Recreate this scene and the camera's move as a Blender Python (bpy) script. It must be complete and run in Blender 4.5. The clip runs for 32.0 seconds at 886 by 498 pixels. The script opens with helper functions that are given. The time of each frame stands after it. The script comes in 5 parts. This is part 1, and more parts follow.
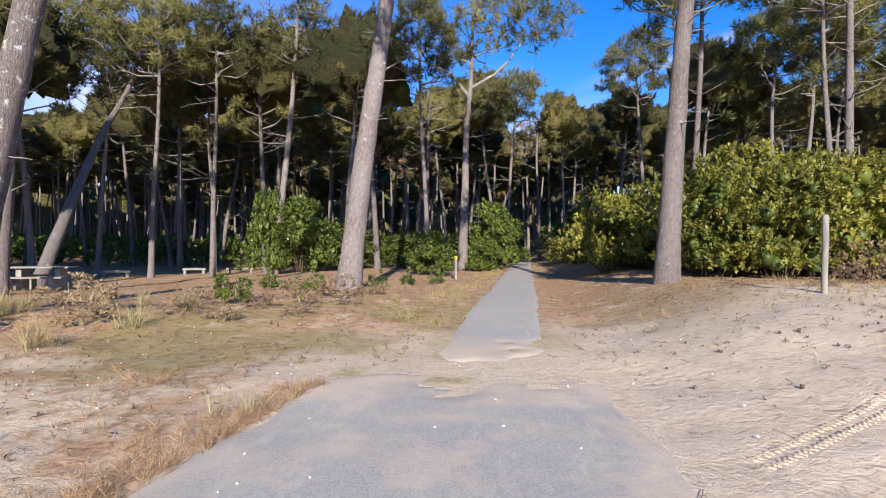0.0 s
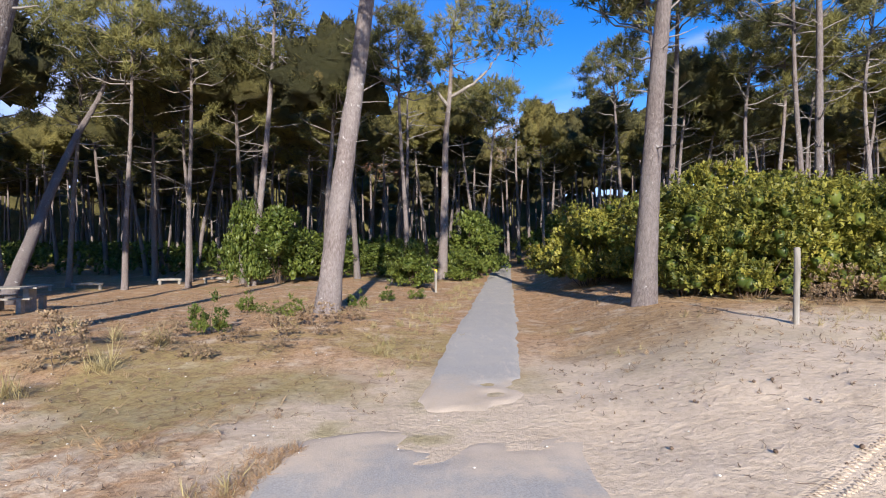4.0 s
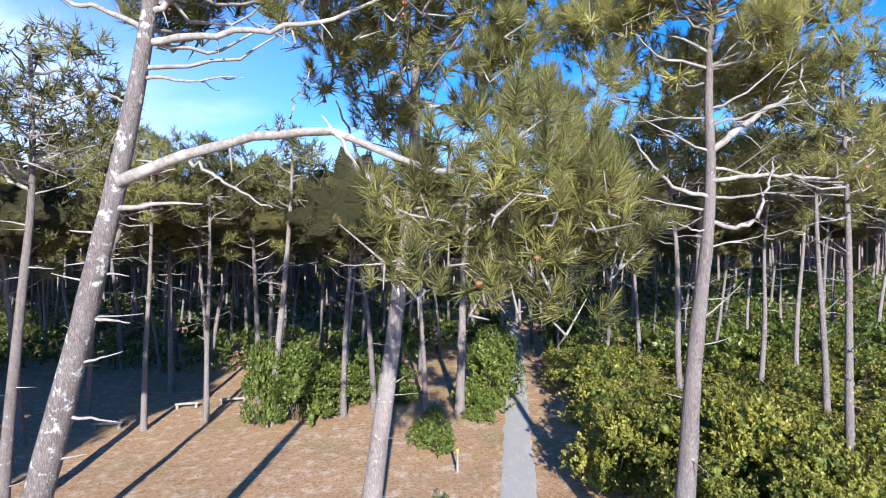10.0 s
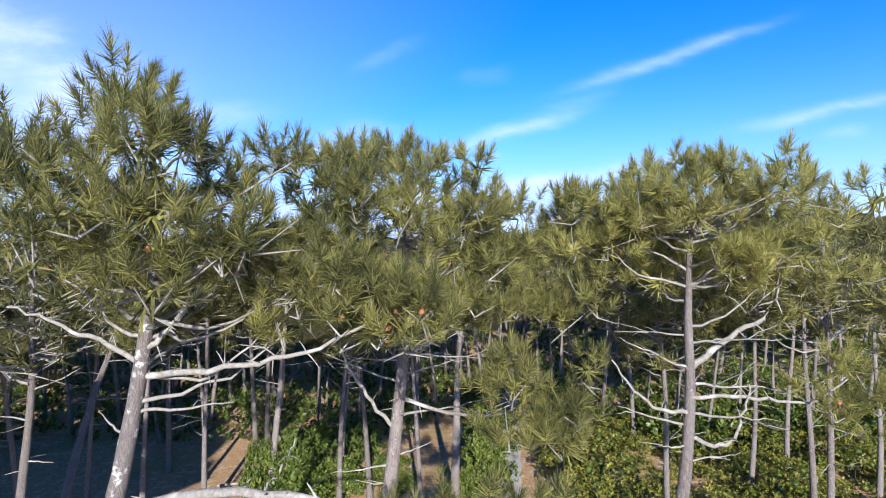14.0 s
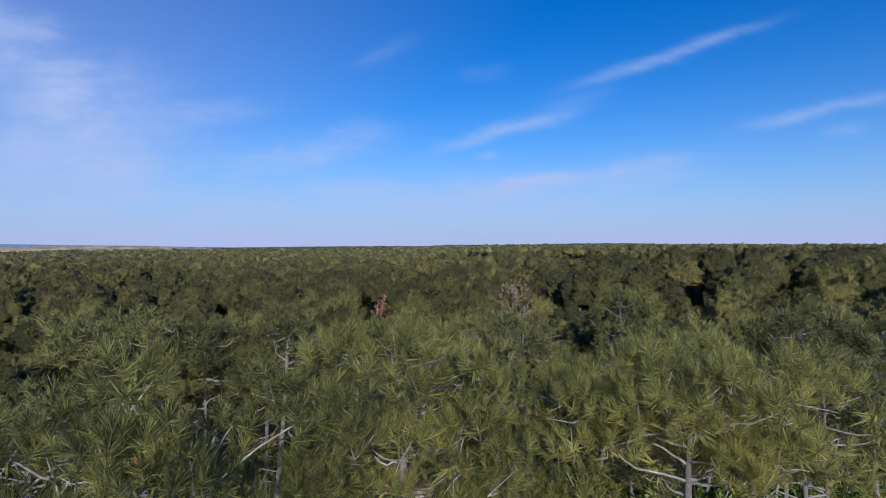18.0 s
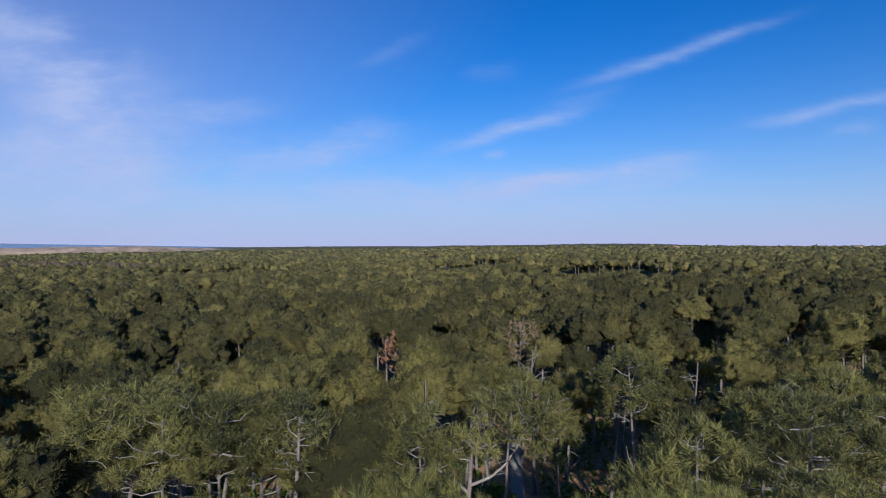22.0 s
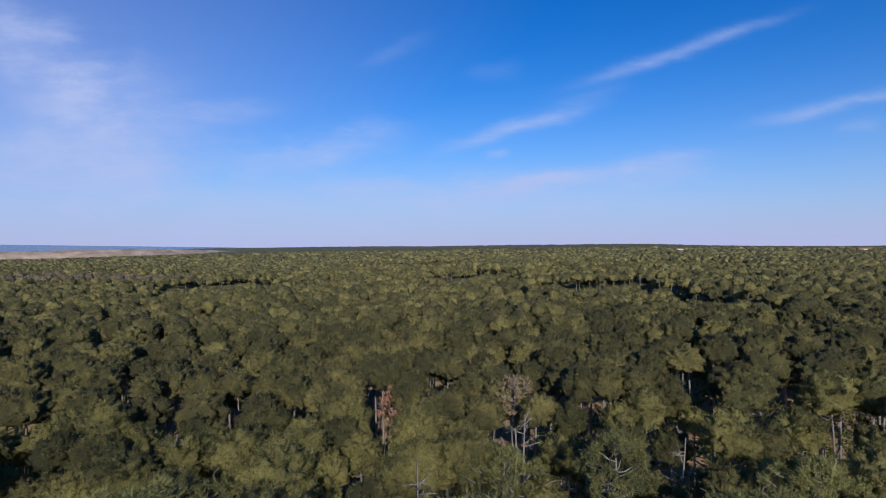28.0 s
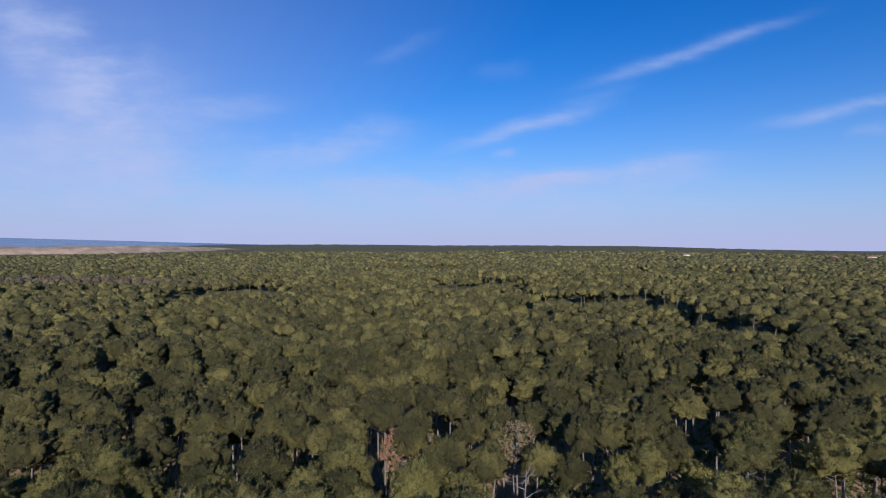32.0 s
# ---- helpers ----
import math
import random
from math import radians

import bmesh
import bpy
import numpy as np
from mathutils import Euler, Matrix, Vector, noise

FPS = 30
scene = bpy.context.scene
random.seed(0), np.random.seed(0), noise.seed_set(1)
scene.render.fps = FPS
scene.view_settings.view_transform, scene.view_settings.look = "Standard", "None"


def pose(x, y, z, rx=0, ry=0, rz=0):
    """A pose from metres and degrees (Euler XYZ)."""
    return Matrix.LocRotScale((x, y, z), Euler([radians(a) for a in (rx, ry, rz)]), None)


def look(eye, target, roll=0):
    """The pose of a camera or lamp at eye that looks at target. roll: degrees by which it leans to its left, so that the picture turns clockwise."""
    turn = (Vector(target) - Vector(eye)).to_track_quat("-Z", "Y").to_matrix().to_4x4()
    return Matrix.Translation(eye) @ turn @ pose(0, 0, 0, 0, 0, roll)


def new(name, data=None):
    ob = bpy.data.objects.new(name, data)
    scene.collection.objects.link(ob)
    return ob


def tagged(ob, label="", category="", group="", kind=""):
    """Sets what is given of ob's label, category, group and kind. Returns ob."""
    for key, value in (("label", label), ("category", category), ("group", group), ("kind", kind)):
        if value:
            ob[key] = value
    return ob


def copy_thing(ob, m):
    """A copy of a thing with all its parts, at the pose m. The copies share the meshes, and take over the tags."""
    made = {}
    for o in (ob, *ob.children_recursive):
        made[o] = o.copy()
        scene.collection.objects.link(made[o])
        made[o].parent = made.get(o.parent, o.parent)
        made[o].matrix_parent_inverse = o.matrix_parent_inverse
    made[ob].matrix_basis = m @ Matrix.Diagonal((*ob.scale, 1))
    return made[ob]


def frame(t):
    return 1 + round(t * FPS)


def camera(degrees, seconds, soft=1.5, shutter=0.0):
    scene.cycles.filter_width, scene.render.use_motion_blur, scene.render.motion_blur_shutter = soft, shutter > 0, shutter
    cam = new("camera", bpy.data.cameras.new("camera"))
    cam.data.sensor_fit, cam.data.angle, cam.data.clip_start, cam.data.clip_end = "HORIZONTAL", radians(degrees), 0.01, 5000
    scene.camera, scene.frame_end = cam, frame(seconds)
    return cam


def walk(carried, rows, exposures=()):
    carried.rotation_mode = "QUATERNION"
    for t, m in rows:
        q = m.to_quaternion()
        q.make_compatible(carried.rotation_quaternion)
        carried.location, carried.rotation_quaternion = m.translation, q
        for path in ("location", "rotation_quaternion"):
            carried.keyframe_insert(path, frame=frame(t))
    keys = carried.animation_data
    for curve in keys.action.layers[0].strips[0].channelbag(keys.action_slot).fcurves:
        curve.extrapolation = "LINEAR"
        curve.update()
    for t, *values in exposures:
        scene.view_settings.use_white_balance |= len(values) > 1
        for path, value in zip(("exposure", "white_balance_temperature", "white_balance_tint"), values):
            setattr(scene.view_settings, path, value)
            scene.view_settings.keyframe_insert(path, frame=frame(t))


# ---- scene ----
# ---- camera: seconds, x, y, z, yaw, pitch, roll ----
PATH = [
    (0.0, 0.00, 0.00, 1.20, 0.00, -0.35, -0.24),
    (0.5, -0.01, 0.01, 1.13, -0.32, -0.38, -0.30),
    (1.0, -0.02, 0.02, 1.11, -0.68, -0.36, -0.32),
    (1.5, -0.03, 0.03, 1.13, -1.00, -0.36, -0.34),
    (2.0, -0.01, 0.04, 1.14, -1.32, -0.33, -0.37),
    (2.5, 0.02, 0.04, 1.13, -1.55, -0.35, -0.35),
    (4.5, 0.02, 0.04, 2.26, -2.15, -0.53, 0.10),
    (5.0, 0.02, 0.02, 2.79, -2.16, -0.31, -0.09),
    (5.5, 0.03, 0.00, 3.33, -2.18, -0.29, -0.09),
    (6.0, 0.03, -0.05, 3.92, -2.07, -0.20, -0.25),
    (6.5, -0.03, -0.09, 4.49, -2.00, -0.21, -0.39),
    (7.0, -0.15, -0.07, 5.15, -2.03, -0.21, -0.37),
    (7.5, -0.28, -0.03, 5.80, -1.99, -0.39, -0.35),
    (8.0, -0.43, 0.02, 6.45, -1.90, -0.22, -0.30),
    (8.5, -0.56, 0.06, 7.09, -1.78, -0.44, -0.22),
    (9.0, -0.65, 0.10, 7.75, -1.67, -0.28, -0.14),
    (9.5, -0.67, 0.13, 8.39, -1.56, -0.33, 0.02),
    (10.0, -0.65, 0.14, 9.03, -1.54, -0.25, 0.06),
    (10.5, -0.63, 0.14, 9.61, -1.54, -0.29, 0.15),
    (11.0, -0.60, 0.13, 10.17, -1.52, -0.12, 0.08),
    (11.5, -0.57, 0.10, 10.76, -1.50, -0.18, 0.10),
    (12.0, -0.53, 0.06, 11.44, -1.52, -0.15, 0.23),
    (12.5, -0.47, -0.01, 12.16, -1.50, -0.11, 0.26),
    (13.0, -0.43, -0.10, 12.90, -1.59, -0.08, 0.31),
    (13.5, -0.38, -0.19, 13.57, -1.60, -0.07, 0.39),
    (14.0, -0.35, -0.26, 14.25, -1.57, -0.01, 0.19),
    (14.5, -0.34, -0.29, 14.85, -1.53, 0.03, 0.30),
    (16.5, -0.27, -0.16, 17.33, -1.60, -0.20, 0.36),
    (17.0, -0.28, -0.17, 17.93, -1.64, -0.28, 0.11),
    (17.5, -0.33, -0.18, 18.46, -1.69, -0.31, 0.13),
    (18.0, -0.35, -0.19, 19.08, -1.69, -0.24, 0.08),
    (18.5, -0.35, -0.20, 19.60, -1.66, -0.34, -0.02),
    (19.0, -0.35, -0.21, 20.15, -1.60, -0.35, 0.11),
    (19.5, -0.36, -0.23, 20.64, -1.58, -0.18, 0.07),
    (20.0, -0.37, -0.26, 21.16, -1.43, -0.28, 0.09),
    (20.5, -0.39, -0.29, 21.72, -1.31, -0.33, 0.10),
    (21.0, -0.43, -0.34, 22.28, -1.25, -0.25, -0.03),
    (21.5, -0.49, -0.39, 22.82, -1.19, -0.25, 0.06),
    (22.0, -0.55, -0.45, 23.40, -1.01, -0.32, 0.07),
    (22.5, -0.57, -0.51, 24.02, -1.05, -0.21, 0.28),
    (23.0, -0.55, -0.58, 24.58, -0.99, -0.20, 0.30),
    (23.5, -0.50, -0.66, 25.05, -0.77, -0.30, 0.18),
    (24.0, -0.42, -0.74, 25.57, -0.70, -0.26, 0.23),
    (24.5, -0.33, -0.80, 26.17, -0.69, -0.16, 0.44),
    (25.0, -0.23, -0.86, 26.76, -0.59, -0.20, 0.50),
    (25.5, -0.11, -0.91, 27.36, -0.57, -0.17, 0.57),
    (27.5, 0.39, -1.24, 29.41, -0.65, -0.29, 0.19),
    (28.0, 0.43, -1.30, 29.90, -0.64, -0.41, 0.25),
    (28.5, 0.46, -1.35, 30.41, -0.56, -0.46, 0.08),
    (29.0, 0.49, -1.38, 30.93, -0.50, -0.54, -0.07),
    (29.5, 0.52, -1.40, 31.50, -0.36, -0.66, -0.09),
    (30.0, 0.56, -1.39, 32.20, -0.16, -0.69, -0.03),
    (30.5, 0.60, -1.38, 32.94, -0.03, -0.57, -0.25),
    (31.0, 0.63, -1.37, 33.70, 0.05, -0.65, -0.30),
    (31.5, 0.61, -1.36, 34.47, -0.02, -0.58, -0.48),
    (32.0, 0.57, -1.35, 35.27, -0.03, -0.55, -0.54),
]
cam = camera(78.0, 32.0, soft=1.0)
EXPOSURES = [(0.0, 0.84, 6500, 10), (2.5, 0.8, 6500, 10), (5.0, 0.8, 6450, 10), (7.0, 1.1, 6300, 9), (9.0, 1.29, 5950, 8), (12.0, 1.25, 5850, 8), (13.0, 1.1, 6000, 8), (14.0, 0.97, 6050, 6), (14.5, 0.9, 6050, 5), (17.0, -0.02, 5800, 3), (20.0, -0.02, 5950, 5), (24.0, -0.02, 6050, 7), (32.0, -0.02, 6120, 9)]
walk(cam, [(t, pose(x, y, z, 90 + pitch, roll, yaw)) for t, x, y, z, yaw, pitch, roll in PATH], EXPOSURES)

# ---- light: low winter sun from behind the path's start, clear sky with cirrus ----
SUN_EL, SUN_AZ = radians(22.2), math.pi - 0.064
sun_dir = Vector((math.sin(SUN_AZ) * math.cos(SUN_EL), math.cos(SUN_AZ) * math.cos(SUN_EL), math.sin(SUN_EL)))
sun = new("sun", bpy.data.lights.new("sun", "SUN"))
sun.data.energy, sun.data.angle, sun.data.color = 5.0, radians(0.6), (1.0, 0.925, 0.82)
sun.matrix_basis = look(sun_dir * 50, (0, 0, 0))


class Nodes:
    """Short hand for a node tree."""

    def __init__(self, tree):
        self.tree = tree
        tree.nodes.clear()

    def n(self, kind, operation="", data_type="", blend_type="", feature="", interpolation_type=""):
        node = self.tree.nodes.new(kind)
        if operation:
            node.operation = operation
        if data_type:
            node.data_type = data_type
        if blend_type:
            node.blend_type = blend_type
        if feature:
            node.feature = feature
        if interpolation_type:
            node.interpolation_type = interpolation_type
        return node

    def put(self, socket, value):
        if isinstance(value, bpy.types.NodeSocket):
            self.tree.links.new(value, socket)
        elif value is not None:
            socket.default_value = value

    def math(self, op, a, b=None, c=None):
        node = self.n("ShaderNodeMath", operation=op)
        for i, v in enumerate((a, b, c)):
            self.put(node.inputs[i], v)
        return node.outputs[0]

    def noise(self, vector, scale, detail=4.0, rough=0.55, stretch=None):
        if stretch:
            m = self.n("ShaderNodeMapping")
            m.inputs["Scale"].default_value = stretch
            self.put(m.inputs["Vector"], vector)
            vector = m.outputs[0]
        node = self.n("ShaderNodeTexNoise")
        self.put(node.inputs["Vector"], vector)
        node.inputs["Scale"].default_value, node.inputs["Detail"].default_value = scale, detail
        node.inputs["Roughness"].default_value = rough
        return node.outputs["Fac"]

    def ramp(self, value, *stops):
        node = self.n("ShaderNodeValToRGB")
        self.put(node.inputs[0], value)
        els = node.color_ramp.elements
        while len(els) < len(stops):
            els.new(0.5)
        for el, (at, col) in zip(els, stops):
            el.position = at
            el.color = (*col, 1) if len(col) == 3 else col
        return node.outputs[0]

    def step(self, value, low, high, a=0.0, b=1.0):
        node = self.n("ShaderNodeMapRange", interpolation_type="SMOOTHSTEP")
        for i, v in enumerate((value, low, high, a, b)):
            self.put(node.inputs[i], v)
        return node.outputs[0]

    def mix(self, fac, a, b, blend="MIX"):
        node = self.n("ShaderNodeMix", data_type="RGBA", blend_type=blend)
        self.put(node.inputs[0], fac)
        for socket, v in ((node.inputs[6], a), (node.inputs[7], b)):
            self.put(socket, (*v, 1) if isinstance(v, tuple) and len(v) == 3 else v)
        return node.outputs[2]

    def bump(self, height, strength, distance):
        node = self.n("ShaderNodeBump")
        node.inputs["Strength"].default_value, node.inputs["Distance"].default_value = strength, distance
        self.put(node.inputs["Height"], height)
        return node.outputs[0]


def build_world():
    world = bpy.data.worlds.new("sky")
    scene.world = world
    world.use_nodes = True
    k = Nodes(world.node_tree)
    sky = k.n("ShaderNodeTexSky")
    sky.sky_type, sky.sun_disc, sky.sun_elevation, sky.sun_rotation = "NISHITA", False, SUN_EL, SUN_AZ
    sky.air_density, sky.dust_density, sky.ozone_density = 1.0, 0.15, 2.5
    tint = k.n("ShaderNodeHueSaturation")
    tint.inputs["Saturation"].default_value, tint.inputs["Value"].default_value = 1.35, 0.80
    k.put(tint.inputs["Color"], sky.outputs[0])
    blue = k.mix(1.0, tint.outputs[0], (0.30, 0.985, 1.56), "MULTIPLY")
    way = k.n("ShaderNodeTexCoord").outputs["Generated"]
    sep = k.n("ShaderNodeSeparateXYZ")
    k.put(sep.inputs[0], way)
    ahead = k.math("MAXIMUM", sep.outputs[1], 0.05)
    u, v = k.math("DIVIDE", sep.outputs[0], ahead), k.math("DIVIDE", sep.outputs[2], ahead)
    flat = k.n("ShaderNodeCombineXYZ")
    k.put(flat.inputs[0], u), k.put(flat.inputs[1], v)
    # cirrus: centre and end of each streak on the plane ahead, half width, strength
    streaks = [(0.02, 0.178, 0.27, 0.25, 0.012, 0.5), (0.08, 0.10, 0.48, 0.157, 0.015, 0.6), (0.28, 0.10, 0.50, 0.135, 0.012, 0.25),
               (0.28, 0.30, 0.62, 0.41, 0.011, 0.36), (0.60, 0.225, 0.90, 0.29, 0.011, 0.38),
               (0.74, 0.21, 0.82, 0.222, 0.012, 0.22), (0.06, 0.31, 0.15, 0.322, 0.014, 0.10), (0.2, 0.25, 0.34, 0.29, 0.010, 0.12),
               (-0.34, 0.147, -0.07, 0.204, 0.030, 0.45), (-0.86, 0.47, -0.60, 0.22, 0.06, 0.5), (-0.78, 0.2, -0.45, 0.2, 0.10, 0.35),
               (-0.95, 0.16, -0.25, 0.05, 0.085, 0.5), (-0.52, 0.23, -0.30, 0.252, 0.018, 0.3), (-0.7, 0.33, -0.5, 0.30, 0.03, 0.2),
               (-0.13, 0.33, -0.02, 0.375, 0.012, 0.13), (0.09, 0.162, 0.13, 0.168, 0.008, 0.35), (-0.22, 0.10, 0.16, 0.09, 0.03, 0.3),
               (-0.3, 0.05, 0.5, 0.085, 0.05, 0.4)]
    warp = k.noise(flat.outputs[0], 9.0, 5.0, 0.6, (0.6, 1.6, 1))
    wisp = k.step(k.noise(flat.outputs[0], 16.0, 7.0, 0.62, (0.5, 1.5, 1)), 0.25, 0.75)
    total = None
    for x0, y0, x1, y1, half, power in streaks:
        cx, cy, length = (x0 + x1) / 2, (y0 + y1) / 2, math.hypot(x1 - x0, y1 - y0) / 2
        c, s = (x1 - x0) / (2 * length), (y1 - y0) / (2 * length)
        along = k.math("ADD", k.math("MULTIPLY", k.math("SUBTRACT", u, cx), c / length), k.math("MULTIPLY", k.math("SUBTRACT", v, cy), s / length))
        across = k.math("ADD", k.math("MULTIPLY", k.math("SUBTRACT", u, cx), -s / half), k.math("MULTIPLY", k.math("SUBTRACT", v, cy), c / half))
        across = k.math("ADD", across, k.math("MULTIPLY", k.math("SUBTRACT", warp, 0.5), 3.0))
        far = k.math("ADD", k.math("POWER", k.math("ABSOLUTE", along), 3.0), k.math("MULTIPLY", across, across))
        one = k.math("MULTIPLY", k.math("EXPONENT", k.math("MULTIPLY", far, -1.0)), power)
        total = one if total is None else k.math("ADD", total, one)
    total = k.math("MULTIPLY", total, k.math("MULTIPLY_ADD", wisp, 0.85, 0.55))
    total = k.math("MULTIPLY", total, k.step(sep.outputs[1], 0.05, 0.3))
    # milky band above the horizon
    low = k.math("EXPONENT", k.math("MULTIPLY", k.math("POWER", k.math("MULTIPLY", k.math("MAXIMUM", sep.outputs[2], 0.0), 7.0), 1.5), -1.0))
    veil = k.math("MULTIPLY", low, 0.95)
    milk = k.math("MULTIPLY", k.math("EXPONENT", k.math("MULTIPLY", k.math("MAXIMUM", sep.outputs[2], 0.0), -3.4)), k.step(u, 0.35, -0.8, 0.0, 0.92))
    veil = k.math("MAXIMUM", veil, k.math("MULTIPLY", milk, k.step(sep.outputs[1], 0.05, 0.3)))
    col = k.mix(veil, blue, (4.75, 4.85, 7.4))
    col = k.mix(k.math("MINIMUM", total, 0.85), col, (4.7, 5.4, 8.2))
    back = k.n("ShaderNodeBackground")
    k.put(back.inputs[0], col)
    back.inputs[1].default_value = 0.1
    k.tree.links.new(back.outputs[0], k.n("ShaderNodeOutputWorld").inputs[0])


build_world()


# ---- materials ----
def material(name, make):
    mat = bpy.data.materials.new(name)
    mat.use_nodes = True
    k = Nodes(mat.node_tree)
    out = k.n("ShaderNodeOutputMaterial")
    k.put(out.inputs[0], make(k))
    return mat


def surface(k, color, rough=0.8, normal=None, spec=0.3):
    b = k.n("ShaderNodeBsdfPrincipled")
    k.put(b.inputs["Base Color"], (*color, 1) if isinstance(color, tuple) and len(color) == 3 else color)
    k.put(b.inputs["Roughness"], rough)
    b.inputs["Specular IOR Level"].default_value = spec
    if normal is not None:
        k.put(b.inputs["Normal"], normal)
    return b.outputs[0]


def leafy(dark, light, odd, scale, glow=0.3, rough=0.55, odd_share=0.62, lumps=0.0, fuzz=0.0):
    """Foliage: tint from plant to plant, clump to clump and leaf to leaf, with light passing through."""

    def make(k):
        geo = k.n("ShaderNodeNewGeometry")
        info = k.n("ShaderNodeObjectInfo")
        patch = k.noise(geo.outputs["Position"], scale, 3.0)
        f = k.math("ADD", k.math("MULTIPLY", patch, 0.9), k.math("MULTIPLY", geo.outputs["Random Per Island"], 0.30 if lumps else 0.35))
        f = k.math("ADD", f, k.math("MULTIPLY_ADD", info.outputs["Random"], 0.18, -0.28 if lumps else -0.26))
        col = k.mix(k.step(f, 0.15, 0.85), dark, light)
        odd_mask = k.step(k.noise(geo.outputs["Position"], scale * 2.3, 4.0), odd_share, odd_share + 0.12, 0.0, 0.7)
        col = k.mix(odd_mask, col, odd)
        normal = None
        if fuzz:
            normal = k.bump(k.noise(geo.outputs["Position"], fuzz, 3.0, 0.7), 0.9, 0.12)
        if lumps:
            # a stand of leafless pinkish-grey trees
            gone = k.n("ShaderNodeVectorMath", operation="DISTANCE")
            flat = k.n("ShaderNodeVectorMath", operation="MULTIPLY")
            k.put(flat.inputs[0], geo.outputs["Position"])
            flat.inputs[1].default_value = (0.5, 1.6, 0)
            k.put(gone.inputs[0], flat.outputs[0])
            gone.inputs[1].default_value = (-100, 480, 0)
            bare = k.step(k.math("ADD", gone.outputs["Value"], k.math("MULTIPLY", patch, 30.0)), 62.0, 36.0, 0.0, 0.8)
            col = k.mix(bare, col, (0.27, 0.19, 0.165))
            # one noise for colour and bump: darker leaf colour in its low spots
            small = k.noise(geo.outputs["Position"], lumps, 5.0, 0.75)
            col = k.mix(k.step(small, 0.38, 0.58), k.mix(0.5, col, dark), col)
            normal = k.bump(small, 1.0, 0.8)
        body = surface(k, col, rough, normal, 0.35)
        thin = k.n("ShaderNodeBsdfTranslucent")
        k.put(thin.inputs[0], col)
        both = k.n("ShaderNodeMixShader")
        both.inputs[0].default_value = glow
        k.put(both.inputs[1], body), k.put(both.inputs[2], thin.outputs[0])
        return both.outputs[0]

    return make


NEEDLES = material("pine_needles", leafy((0.10, 0.108, 0.038), (0.60, 0.55, 0.175), (0.50, 0.42, 0.17), 1.1, 0.42, fuzz=24.0))
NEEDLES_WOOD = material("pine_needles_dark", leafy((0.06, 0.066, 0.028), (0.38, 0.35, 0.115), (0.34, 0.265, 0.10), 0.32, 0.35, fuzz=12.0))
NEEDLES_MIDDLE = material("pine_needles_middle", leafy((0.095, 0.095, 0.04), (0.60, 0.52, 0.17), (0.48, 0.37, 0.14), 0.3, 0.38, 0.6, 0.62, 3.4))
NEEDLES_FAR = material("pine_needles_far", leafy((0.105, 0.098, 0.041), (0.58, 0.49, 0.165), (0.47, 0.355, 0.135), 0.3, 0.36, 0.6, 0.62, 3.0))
LEAVES = material("evergreen_leaves", leafy((0.075, 0.095, 0.02), (0.42, 0.38, 0.07), (0.54, 0.39, 0.08), 0.9, 0.36, 0.5))
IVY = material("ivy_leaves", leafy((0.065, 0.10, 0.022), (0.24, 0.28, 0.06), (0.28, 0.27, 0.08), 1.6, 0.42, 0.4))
DRY = material("dry_stems", leafy((0.20, 0.13, 0.08), (0.38, 0.28, 0.17), (0.30, 0.2, 0.13), 1.3, 0.2, 0.8))
WITHERED = material("withered_needles", leafy((0.26, 0.12, 0.07), (0.52, 0.28, 0.17), (0.42, 0.28, 0.19), 1.3, 0.2, 0.8))
STRAW = material("dry_grass", leafy((0.30, 0.24, 0.11), (0.55, 0.46, 0.24), (0.2, 0.22, 0.07), 0.8, 0.3, 0.8))


